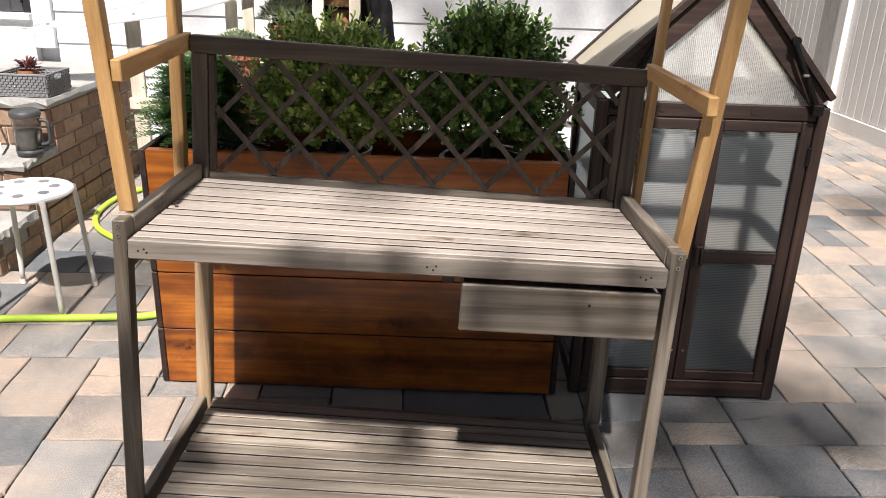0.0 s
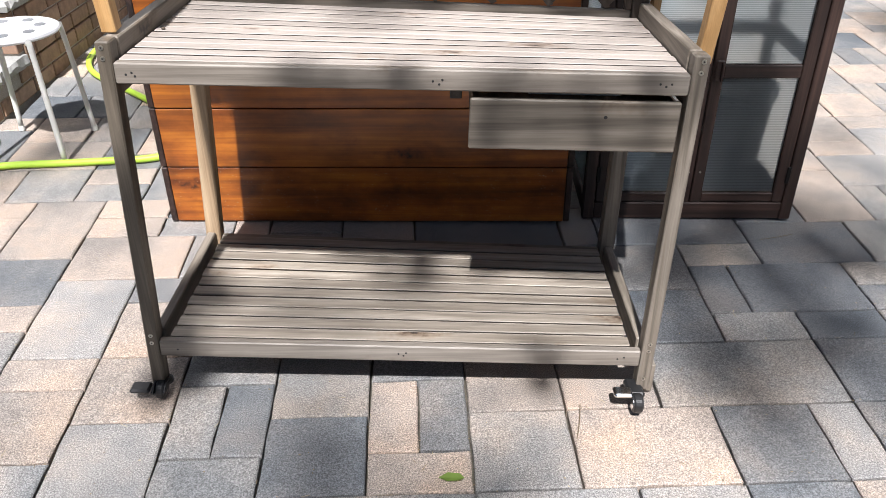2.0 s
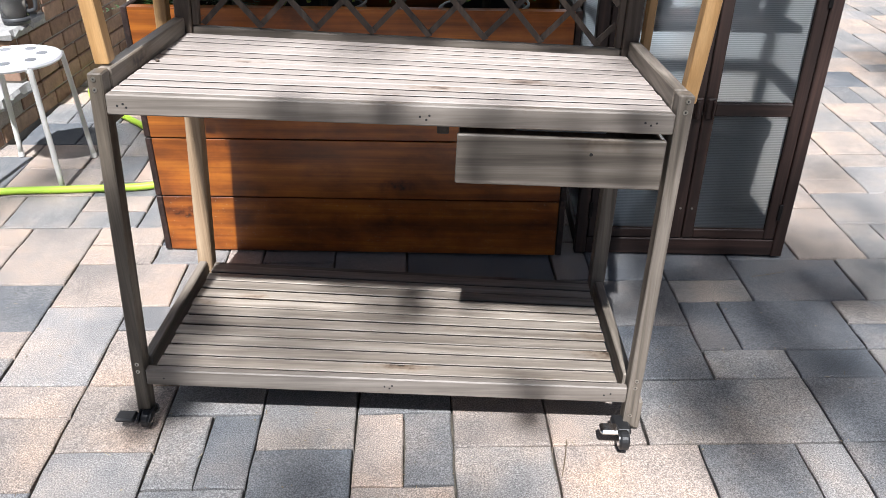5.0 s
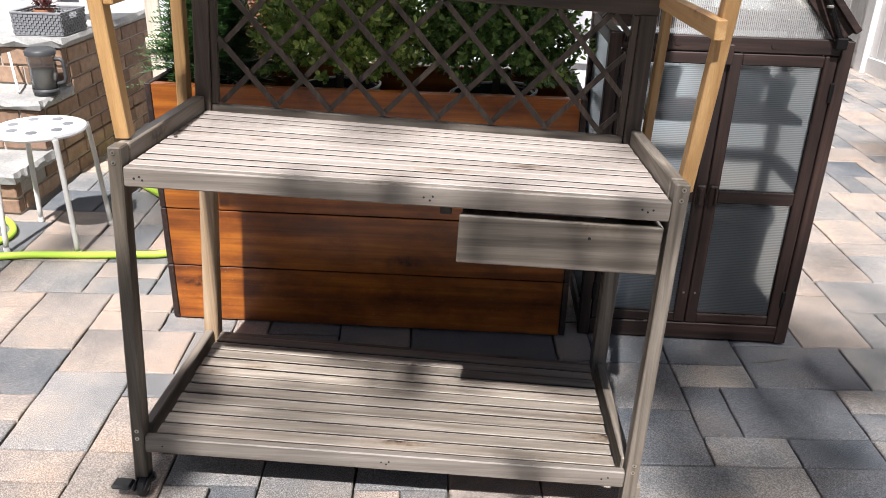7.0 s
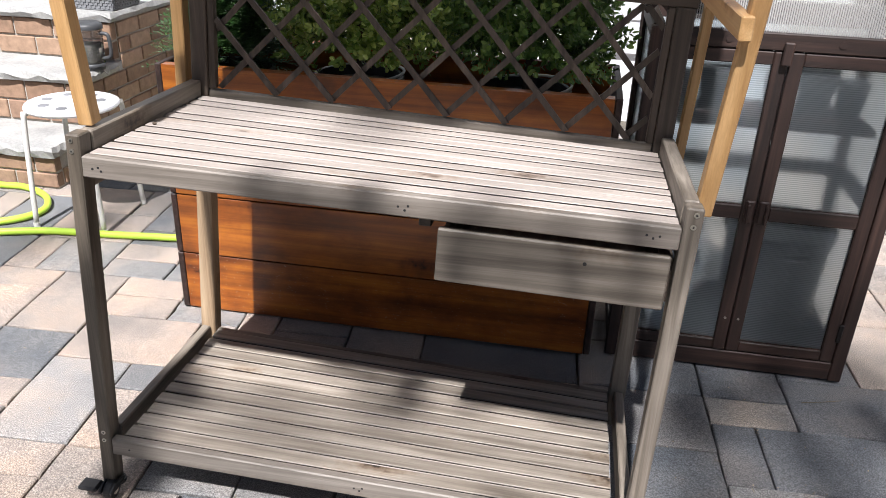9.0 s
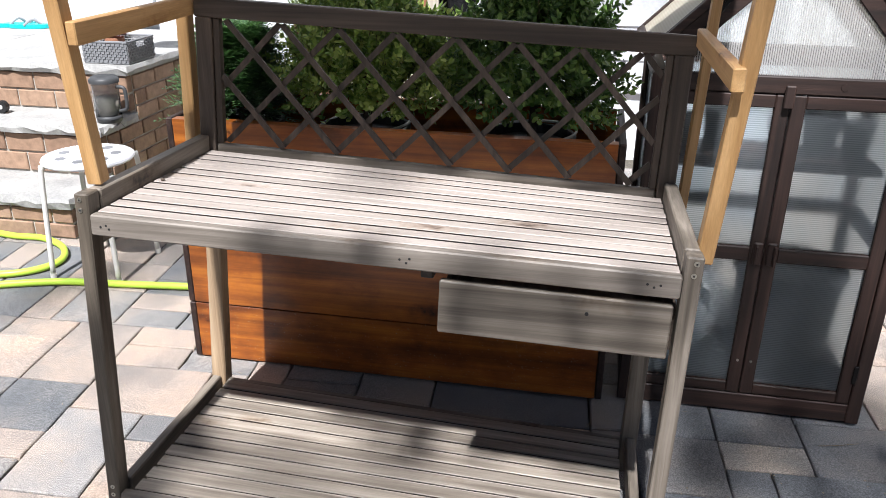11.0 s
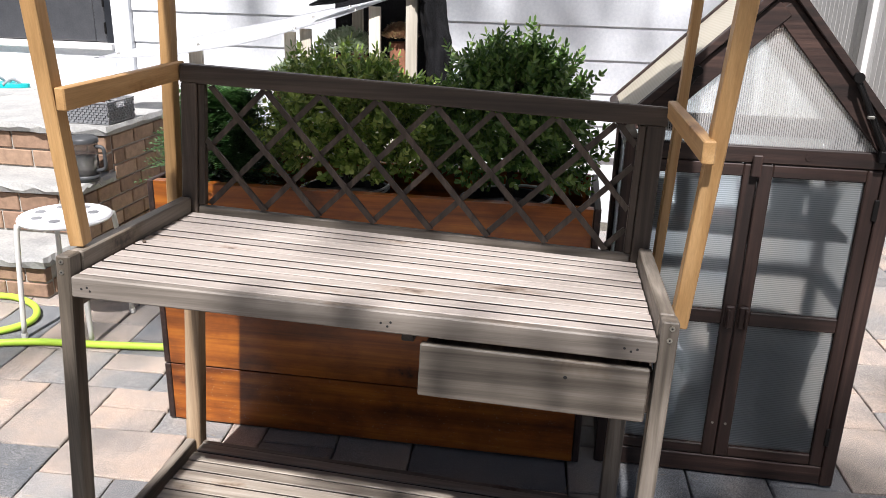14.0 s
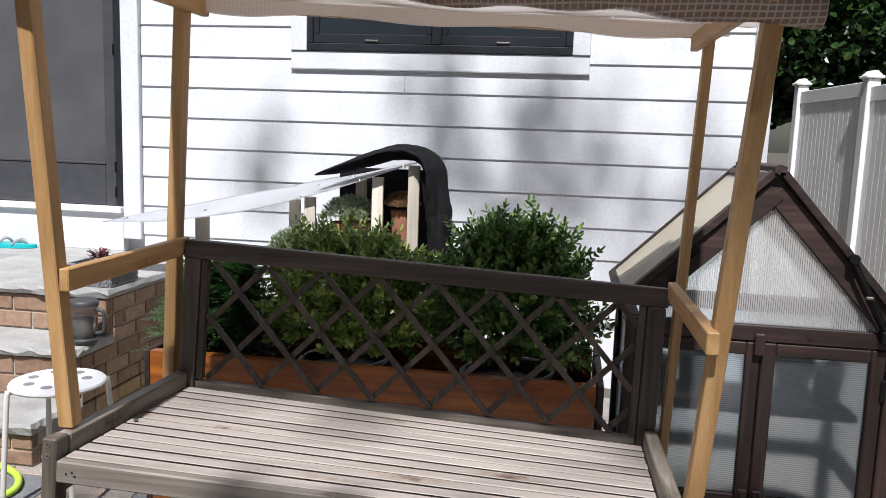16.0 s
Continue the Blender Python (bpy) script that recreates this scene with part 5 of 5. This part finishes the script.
# a thick folded length: flattened over the sheet's high end, then hanging as folds
cpts = [(-1.03, 4.20, 1.300), (-0.97, 4.24, 1.318), (-0.88, 4.27, 1.348), (-0.76, 4.28, 1.388), (-0.63, 4.29, 1.43), (-0.53, 4.27, 1.432), (-0.455, 4.24, 1.41), (-0.41, 4.21, 1.35), (-0.39, 4.19, 1.26), (-0.375, 4.17, 1.14), (-0.365, 4.16, 1.0), (-0.36, 4.16, 0.8), (-0.36, 4.16, 0.5), (-0.355, 4.17, gz(-0.33, 4.17) + 0.01)]
path = smooth_path(cpts, 5)
grid = []
for i, p in enumerate(path):
    f = i / (len(path) - 1)
    tan = (path[min(i + 1, len(path) - 1)] - path[max(i - 1, 0)]).normalized()
    nrm = Vector((-tan.z, 0, tan.x)).normalized()
    row = []
    for j in range(41):
        t = j / 40 * 2 * math.pi
        full = min(1.0, 0.12 + f * 4.0)
        fold = 1 + 0.10 * math.sin(5 * t + i * 0.10) + 0.24 * noise.noise(Vector((f * 9, 1.6 * math.cos(t), 1.6 * math.sin(t)))) + 0.16 * noise.noise(Vector((f * 38, 5 * math.cos(t), 5 * math.sin(t))))
        hang = min(1.0, max(0.0, (f - 0.42) * 4))
        thick = (0.036 + 0.022 * hang) * full
        row.append(bm.verts.new(p + nrm * thick * math.cos(t) * fold + Vector((0, 0.17 * full * math.sin(t) * fold, 0))))
    grid.append(row)
for a, b in zip(grid, grid[1:]):
    for j in range(40):
        bm.faces.new((a[j], a[j + 1], b[j + 1], b[j]))
part("drape", bm, CLOTH, cloth, smooth=True)
part("back_drape", box((-1.02, 4.60, 0.3), (-0.42, 4.615, 1.33), 0.004), CLOTH, cloth)


def sedum(name, c, r, mat, seed, label, base):
    rnd = random.Random(seed)
    s = thing(name, (c[0], c[1], base), label, "plant")
    pot_with_rim(s, (c[0], c[1], base), r * 0.7, c[2] - base - 0.02, TERRA)
    bm = bmesh.new()
    for k in range(900):
        d = rand_dir(rnd)
        d.z = abs(d.z)
        leaf_blade(bm, Vector(c) + Vector((d.x * r, d.y * r, d.z * r * 0.75)) * rnd.uniform(0.8, 1.05), (d + Vector((0, 0, 0.4))).normalized(), Vector((0, 0, 1)), 0.024, 0.016)
    tagged(part("leaves", bm, mat, s), kind="stuff")


part("stand_shelf", box((-1.1, 4.2, 0.84), (-0.42, 4.5, 0.86), 0.003), PICKET, st)
sedum("sedum_plant", (-0.87, 4.30, 1.07), 0.145, SEDUM, 2, "pale green sedum in a pot", 0.861)
sedum("sedum_plant", (-0.585, 4.28, 1.15), 0.08, RUSTY, 6, "rusty pink flowering sedum in a pot", 0.861)
sedum("sedum_plant", (-1.06, 4.0, 0.93), 0.13, SEDUM, 9, "pale sedum growing beside the stand", gz(-1.06, 4.0))
db = thing("downpipe", (1.33, 4.85, 0), "pale downpipe at the house corner", "pipe")
part("pipe", rod([(1.31, 4.86, gz(1.3, 4.8)), (1.31, 4.86, 1.0)], 0.03, 12), VINYL, db)


# ---- trees ----
def leaf_clump(bm, c, r, n, size, rnd):
    for _ in range(n):
        d = rand_dir(rnd)
        p = c + d * r * rnd.uniform(0.3, 1.0) ** 0.5
        leaf_blade(bm, p, rand_dir(rnd), rand_dir(rnd), size * rnd.uniform(0.7, 1.3), size * 0.8)


def tree(name, at, height, crowns, seed, label, size, per):
    rnd = random.Random(seed)
    t = thing(name, at, label, "tree")
    base = Vector(at)
    part("trunk", rod(smooth_path([base, base + Vector((0.1, 0.05, height * 0.35)), base + Vector((-0.05, 0.1, height * 0.7))], 5), [0.2 - 0.012 * i for i in range(11)], 10), BARK, t)
    bm = bmesh.new()
    for c, r in crowns:
        c = Vector(c)
        part("limb", rod(smooth_path([base + Vector((0, 0, height * 0.5)), (base + Vector((0, 0, height * 0.6))) * 0.5 + c * 0.5, c], 4), [0.08 - 0.007 * i for i in range(9)], 7), BARK, t)
        for _ in range(10):
            d = rand_dir(rnd)
            leaf_clump(bm, c + d * r * 0.7, r * 0.45, per, size, rnd)
    tagged(part("crown", bm, TREE_LEAF, t), kind="stuff")
    return t


tree("maple_tree", (5.5, 13.5, 0.0), 5.0, [((3.6 + 0.9 * i, 12.6 + 0.5 * (i % 2), 3.2 + 0.9 * (i % 3)), 1.0) for i in range(7)] + [((3.4, 13.0, 5.2), 1.1), ((5.2, 12.6, 5.6), 1.2), ((7, 12.6, 5.2), 1.2), ((4.2, 13.5, 4.0), 1.2), ((6.0, 13.5, 4.0), 1.3), ((3.0, 12.9, 2.7), 1.0), ((3.7, 13.2, 3.0), 1.0), ((4.7, 13.0, 2.8), 1.1), ((3.3, 13.2, 4.3), 1.2), ((4.5, 13.1, 5.2), 1.2), ((3.9, 13.6, 6.6), 1.2), ((5.6, 13.6, 7.0), 1.3), ((7.4, 13.4, 3.4), 1.3), ((8.6, 13.0, 4.6), 1.4)], 21, "leafy green maple behind the fence", 0.13, 230)
# the shade tree behind the walk, whose crown lets the sun through in patches
def sunward(x, y, z, d):
    return Vector((x, y, z)) + S_DIR * d


# where the crown's clumps shade the ground, the bench, the greenhouse and the house: place, radius, how thick they are with leaves
SHADE = [((0.95, 1.75, 0.0), 0.34, 0.48), ((1.35, 1.95, 0.0), 0.38, 0.36), ((0.72, 1.85, 0.0), 0.14, 0.9), ((1.3, 1.30, 0.0), 0.2, 0.3), ((1.45, 1.45, 0.0), 0.36, 0.35), ((0.78, 1.62, 0.0), 0.16, 0.6), ((1.7, 2.35, 0.0), 0.3, 0.25), ((1.95, 1.8, 0.0), 0.34, 0.3), ((1.6, 2.9, 0.0), 0.3, 0.12), ((2.4, 2.3, 0.0), 0.4, 0.2),
         ((0.95, 2.42, 0.22), 0.3, 0.7), ((0.62, 2.42, 0.30), 0.2, 0.7), ((1.25, 2.42, 0.1), 0.26, 0.4), ((0.70, 2.2, 0.0), 0.22, 0.8), ((0.95, 2.42, 0.62), 0.26, 0.2), ((0.9, 2.15, 0.0), 0.26, 0.5), ((1.3, 2.3, 0.0), 0.26, 0.4),
         ((-1.5, 3.1, 0.0), 0.3, 0.4), ((-1.75, 2.78, 0.0), 0.18, 0.35), ((-1.4, 3.5, 0.0), 0.3, 0.35), ((0.05, 1.22, 0.0), 0.13, 0.9), ((-0.33, 1.28, 0.0), 0.15, 0.9), ((0.22, 1.62, 0.0), 0.06, 1.0),
         ((-0.40, 1.72, 0.17), 0.13, 0.3), ((-0.14, 1.80, 0.17), 0.11, 0.3),
         ((-0.52, 1.97, 0.87), 0.15, 0.35), ((-0.2, 2.03, 0.86), 0.13, 0.35),
         ((-0.1, 1.53, 0.83), 0.08, 1.0), ((0.1, 1.53, 0.83), 0.07, 1.0), ((0.28, 1.53, 0.83), 0.07, 1.0), ((0.42, 1.53, 0.80), 0.07, 0.8), ((-0.3, 1.53, 0.84), 0.08, 0.8),
         ((-0.84, 2.385, 0.66), 0.14, 0.7), ((-0.70, 1.55, 0.60), 0.08, 1.0), ((-0.705, 1.55, 0.50), 0.09, 1.2), ((-0.71, 1.55, 0.40), 0.09, 1.2), ((-0.715, 1.55, 0.28), 0.09, 1.2), ((-0.72, 1.55, 0.16), 0.09, 1.2), ((-0.72, 1.55, 0.06), 0.07, 1.0),
         ((-0.62, 4.9, 1.72), 0.24, 0.38), ((-0.55, 4.9, 1.5), 0.3, 0.38), ((0.12, 4.9, 1.68), 0.22, 0.6), ((0.2, 4.9, 1.42), 0.26, 0.55), ((0.5, 4.9, 1.2), 0.36, 0.4), ((-1.6, 4.9, 1.4), 0.2, 0.4), ((-0.15, 4.9, 1.2), 0.3, 0.4), ((0.95, 4.9, 1.4), 0.2, 0.4), ((1.3, 4.9, 1.1), 0.3, 0.4), ((2.3, 3.2, 0.0), 0.3, 0.5), ((2.6, 4.6, 0.0), 0.35, 0.5)]
rnd = random.Random(33)
base = Vector((-4.2, -7.6, -0.2))
sh = thing("shade_tree", base, "tall shade tree behind the walk", "tree")
part("trunk", rod(smooth_path([base, base + Vector((0.1, 0.2, 3.0)), base + Vector((0.6, 1.4, 6.0)), base + Vector((1.2, 2.6, 7.6))], 5), [0.22 - 0.010 * i for i in range(16)], 10), BARK, sh)
bm = bmesh.new()
for p, r, thick in SHADE:
    high = r > 0.1
    c = sunward(*p, 10.5 if high else 4.2)
    part("limb", rod(smooth_path([base + Vector((0.6, 1.4, 6.0)), c * 0.6 + (base + Vector((0.9, 2.0, 7.2))) * 0.4, c], 4), [0.008 - 0.0006 * i for i in range(9)], 5), BARK, sh)
    for _ in range(int((900 if high else 2400) * thick * r * r) + 5):
        q = c + rand_dir(rnd) * r * rnd.uniform(0.0, 1.0) ** 0.45 * 1.05
        leaf_blade(bm, q, rand_dir(rnd), rand_dir(rnd), (0.115 if high else 0.07) * rnd.uniform(0.7, 1.3), 0.095 if high else 0.055)
part("crown", bm, TREE_LEAF, sh)

# ---- paving, piece by piece ----
U = 0.1228
PAV = Matrix.Translation((-0.451, 1.472, 0)) @ Matrix.Rotation(radians(3.09), 4, "Z")
# how the stones lie round the bench: column, row, columns wide, rows deep, and their blend (slate, buff or grey)
known = """0 0 2 2 g, 0 -2 2 2 s, -2 -1 1 2 g, -1 -1 1 2 s, 2 -1 1 2 b, 3 -1 1 2 s, 4 0 2 2 b, 4 -2 2 2 g, 6 -2 3 2 b, 9 -2 2 2 s, 11 -2 1 2 g, 12 -2 2 2 s, 6 0 2 2 b, 8 0 4 2 g, 12 0 3 2 s,
10 2 2 1 g, 12 2 2 1 s, 10 3 1 2 s, 11 3 3 2 s, 8 2 2 2 s, 8 4 2 2 s, 10 5 2 1 g, 10 6 2 2 s, 12 5 3 2 s, 14 3 2 1 s, 14 4 2 1 g, 15 5 2 2 g, 12 7 2 2 s, 14 7 2 3 b, 16 7 1 2 g, 17 7 2 1 b, 17 8 2 1 g,
16 9 3 2 g, 16 11 2 1 b, 14 10 2 2 b, 18 11 2 2 g, 16 12 2 2 b, 18 13 2 1 b, 18 14 2 2 b, 16 14 2 2 b, 20 15 1 2 g, 20 13 2 2 g, 18 16 2 3 g, 22 19 1 2 g,
-4 0 2 2 b, -6 1 2 1 b, -6 -1 2 2 b, -4 -2 2 2 g, -2 -3 2 2 g, -6 2 2 3 g, -4 2 2 2 b, -8 3 2 1 b, -8 1 2 2 g, -8 4 2 2 s, -6 5 3 2 b, -8 6 2 3 b, -6 7 2 1 b, -4 7 2 1 g, -6 8 2 1 b, -7 9 2 1 g,
-5 9 2 2 g, -9 9 2 2 g, -7 10 2 1 b, -10 8 2 1 b, -10 6 2 2 b, -2 1 2 2 g, 2 1 2 2 g,
-2 6 1 2 b, -1 6 2 1 s, -1 7 2 1 s, 1 6 2 2 g, 3 6 4 2 s, 7 6 1 2 g, 8 6 2 2 s"""
known = [stone.split() for stone in known.split(",")]
blend = {(int(k[0]), int(k[1])): k[4] for k in known}
known = [tuple(int(v) for v in k[:4]) for k in known]
taken, laid = {}, []
I0, I1, J0, J1 = -32, 36, -16, 46


def try_lay(i, j, w, h):
    cells = [(i + a, j + b) for a in range(w) for b in range(h)]
    if any(c in taken or not (I0 <= c[0] < I1 and J0 <= c[1] < J1) for c in cells):
        return False
    for c in cells:
        taken[c] = True
    laid.append((i, j, w, h))
    return True


for k in known:
    try_lay(*k)
rnd = random.Random(12)
for j in range(J0, J1):
    for i in range(I0, I1):
        if (i, j) in taken:
            continue
        opts = [(2, 2)] * 4 + [(3, 2)] * 4 + [(2, 3)] * 2 + [(2, 1)] * 2 + [(1, 2)] * 2
        rnd.shuffle(opts)
        for w, h in opts + [(2, 1), (1, 2), (1, 1)]:
            if try_lay(i, j, w, h):
                break
shapes = {}


def paver_mesh(w, h, n, kind):
    key = (w, h, n, kind)
    if key not in shapes:
        r2 = random.Random(w * 100 + h * 10 + n)
        g, b, t = 0.0028, 0.0035, 0.035
        bm = bmesh.new()
        W, H = w * U - 2 * g, h * U - 2 * g
        rings = []
        per = []
        for (ax, ay), (bx, by) in (((0, 0), (W, 0)), ((W, 0), (W, H)), ((W, H), (0, H)), ((0, H), (0, 0))):
            m = 4
            per += [(ax + (bx - ax) * k / m, ay + (by - ay) * k / m) for k in range(m)]
        jit = [(r2.uniform(-0.0022, 0.0022), r2.uniform(-0.0022, 0.0022)) for _ in per]
        low = [bm.verts.new((g + x + jx - W / 2 - g, g + y + jy - H / 2 - g, -t)) for (x, y), (jx, jy) in zip(per, jit)]
        mid = [bm.verts.new((x + jx - W / 2, y + jy - H / 2, -b + r2.uniform(-0.001, 0.001))) for (x, y), (jx, jy) in zip(per, jit)]
        top = [bm.verts.new(((x + jx - W / 2) * (1 - 2 * b / W), (y + jy - H / 2) * (1 - 2 * b / H), r2.uniform(-0.0008, 0.0008))) for (x, y), (jx, jy) in zip(per, jit)]
        for a, c in ((low, mid), (mid, top)):
            for k in range(len(per)):
                bm.faces.new((a[k], a[(k + 1) % len(per)], c[(k + 1) % len(per)], c[k]))
        bm.faces.new(top)
        me = bpy.data.meshes.new("paver")
        bm.to_mesh(me)
        bm.free()
        me.materials.append(PAVERS[kind])
        shapes[key] = me
    return shapes[key]


patio = thing("pavement", (0, 2, 0), "patio of grey and tan concrete pavers in mixed sizes", "paving", kind="structure")
near, rest = [], []
for q in laid:
    c = PAV @ Vector(((q[0] + q[2] / 2) * U, (q[1] + q[3] / 2) * U, 0))
    if c.y > 4.9 and c.x < 1.3 or (c.x < WX - 0.1 and c.y > 3.3):
        continue
    (near if -2.6 < c.x < 2.5 and 0.9 < c.y < 3.6 else rest).append((q, c))
near.sort(key=lambda e: abs(e[1].x) + abs(e[1].y - 2.0))
rest += near[300:]
tilt = Euler((math.atan(0.0254), math.atan(0.0053), 0)).to_matrix().to_4x4()
jr = random.Random(5)
joined = bmesh.new()
for k, (q, c) in enumerate(near[:300] + rest):
    m = Matrix.Translation((c.x, c.y, gz(c.x, c.y) - 0.001 + jr.uniform(-0.0015, 0.0012))) @ tilt @ Matrix.Rotation(radians(3.09 + jr.uniform(-0.25, 0.25)), 4, "Z") @ Matrix.Rotation(radians(jr.uniform(-0.15, 0.15)), 4, "X")
    me = paver_mesh(q[2], q[3], k % 4, blend.get(q[:2]) or jr.choice("sbgbg"))
    ob = new("paver", me)
    ob.parent = patio
    ob.matrix_basis = Matrix.Translation((0, -2, 0)) @ m

# ---- bricks of the steps ----
bmesh_cache = {}


def brick_mesh(L, Dp, Hh):
    key = (round(L, 3), Dp, Hh)
    if key not in bmesh_cache:
        bm = bmesh.new()
        add_box(bm, (-L / 2, 0, -Hh / 2), (L / 2, Dp, Hh / 2), 0.004)
        me = bpy.data.meshes.new("brick")
        bm.to_mesh(me)
        bm.free()
        me.materials.append(BRICK)
        bmesh_cache[key] = me
    return bmesh_cache[key]


def lay_brick(m, L, Hh):
    ob = new("brick", brick_mesh(L, 0.05, Hh))
    ob.parent = steps
    ob.matrix_basis = Matrix.Translation(-Vector(steps.location)) @ m


BL = 0.205
for k, (yf, zb_, zt) in enumerate(LEVELS):
    lo = gz(-2, yf) + 0.004 if k == 0 else LEVELS[k - 1][2] + 0.003
    n = max(2, round((zb_ - lo) / 0.0775))
    ch = (zb_ - lo) / n
    for r in range(n):
        z = lo + (r + 0.5) * ch
        x = WX - 0.004
        first = BL if r % 2 == 0 else BL * 0.5
        while x > -4.5:
            L = first
            lay_brick(Matrix.Translation((x - L / 2, yf + 0.005, z)), L - 0.009, ch - 0.009)
            x -= L
            first = BL
# the side of the steps, in courses that run the whole depth
ch = 0.0770
for r in range(9):
    z = gz(WX, 3.3) + 0.004 + (r + 0.5) * ch
    if z + ch / 2 > LEVELS[2][1] + 0.01:
        break
    y0 = next((yf for yf, zb_, zt in LEVELS if z < zb_), None)
    if y0 is None:
        continue
    blocked = [(zb_ - 0.01, zt + 0.005, yf, LEVELS[i + 1][0]) for i, (yf, zb_, zt) in enumerate(LEVELS[:-1])]
    y = y0 + 0.058
    L = BL if r % 2 else BL * 0.5
    while y < YH - 0.02:
        L2 = min(L, YH - 0.02 - y)
        if L2 > 0.03 and not any(a < z + 0.03 and z - 0.03 < b and c - 0.05 < y + L2 / 2 < d for a, b, c, d in blocked):
            lay_brick(Matrix.Translation((WX - 0.003, y + L2 / 2, z)) @ Matrix.Rotation(radians(90), 4, "Z"), L2 - 0.009, ch - 0.009)
        y += L
        L = BL
# a fallen leaf on the paving
lf = thing("fallen_leaf", (0.0, 1.27, gz(0, 1.27)), "single green leaf fallen on the paving", "leaf")
bm = bmesh.new()
leaf_blade(bm, Vector((-0.03, 1.288, gz(0, 1.288) + 0.004)), Vector((1, -0.05, 0.05)).normalized(), Vector((0, 0, 1)), 0.06, 0.026)
part("blade", bm, BOX_LIGHT, lf)

# straw, crumbs of soil and grass blades in the joints and on the stones
STRAW = leaf_material("dry_straw", (0.10, 0.075, 0.045), (0.26, 0.20, 0.12), (0.42, 0.35, 0.22))
rnd = random.Random(77)
bm = bmesh.new()
for k in range(1500):
    i, j = rnd.randint(-12, 22), rnd.randint(-4, 16)
    if rnd.random() < 0.75:
        lx, ly = (i + rnd.random(), j + rnd.gauss(0, 0.02)) if rnd.random() < 0.5 else (i + rnd.gauss(0, 0.02), j + rnd.random())
    else:
        lx, ly = i + rnd.random(), j + rnd.random()
    c = PAV @ Vector((lx * U, ly * U, 0))
    if not (-2.0 < c.x < 2.4 and 0.9 < c.y < 3.2):
        continue
    a = rnd.uniform(0, 2 * math.pi)
    way = Vector((math.cos(a), math.sin(a), rnd.uniform(0.0, 0.25))).normalized()
    long = rnd.random() < 0.2
    leaf_blade(bm, Vector((c.x, c.y, gz(c.x, c.y) + 0.001)), way, Vector((0, 0, 1)), rnd.uniform(0.012, 0.028) if long else rnd.uniform(0.003, 0.008), 0.0018 if long else rnd.uniform(0.002, 0.004))
litter = part("straw_litter", bm, STRAW, patio, "dry straw and soil crumbs in the paving joints")
tagged(litter, kind="stuff")
for bx, by, rot in ((-0.93, 1.08, 70), (-0.90, 1.10, 95), (0.30, 1.41, 75), (1.02, 2.30, 10), (1.72, 2.42, 100)):
    blade = thing("dry_grass_blade", (bx, by, gz(bx, by)), "curved dry blade of grass lying on the pavers", "grass blade", "dry blades of grass")
    d = Vector((math.cos(radians(rot)), math.sin(radians(rot)), 0))
    n = Vector((-d.y, d.x, 0))
    part("blade", rod(smooth_path([Vector((bx, by, gz(bx, by) + 0.002)) + d * t + n * 0.10 * t * t * 6 + Vector((0, 0, 0.03 * t)) for t in (0, 0.04, 0.08, 0.12)], 4), 0.0011, 4), STRAW, blade)
seed = thing("seed_husk", (-0.652, 1.808, 0.862), "small dark seed husk lying on the bench top", "seed")
bm = bmesh.new()
bmesh.ops.create_icosphere(bm, subdivisions=2, radius=0.006)
for v in bm.verts:
    v.co = Vector((-0.652 + v.co.x * 0.8, 1.808 + v.co.y * 0.7, rack(0.05, 0.25, 0.871).z + 0.0035 + v.co.z * 0.6))
part("husk", bm, BARK, seed, smooth=True)
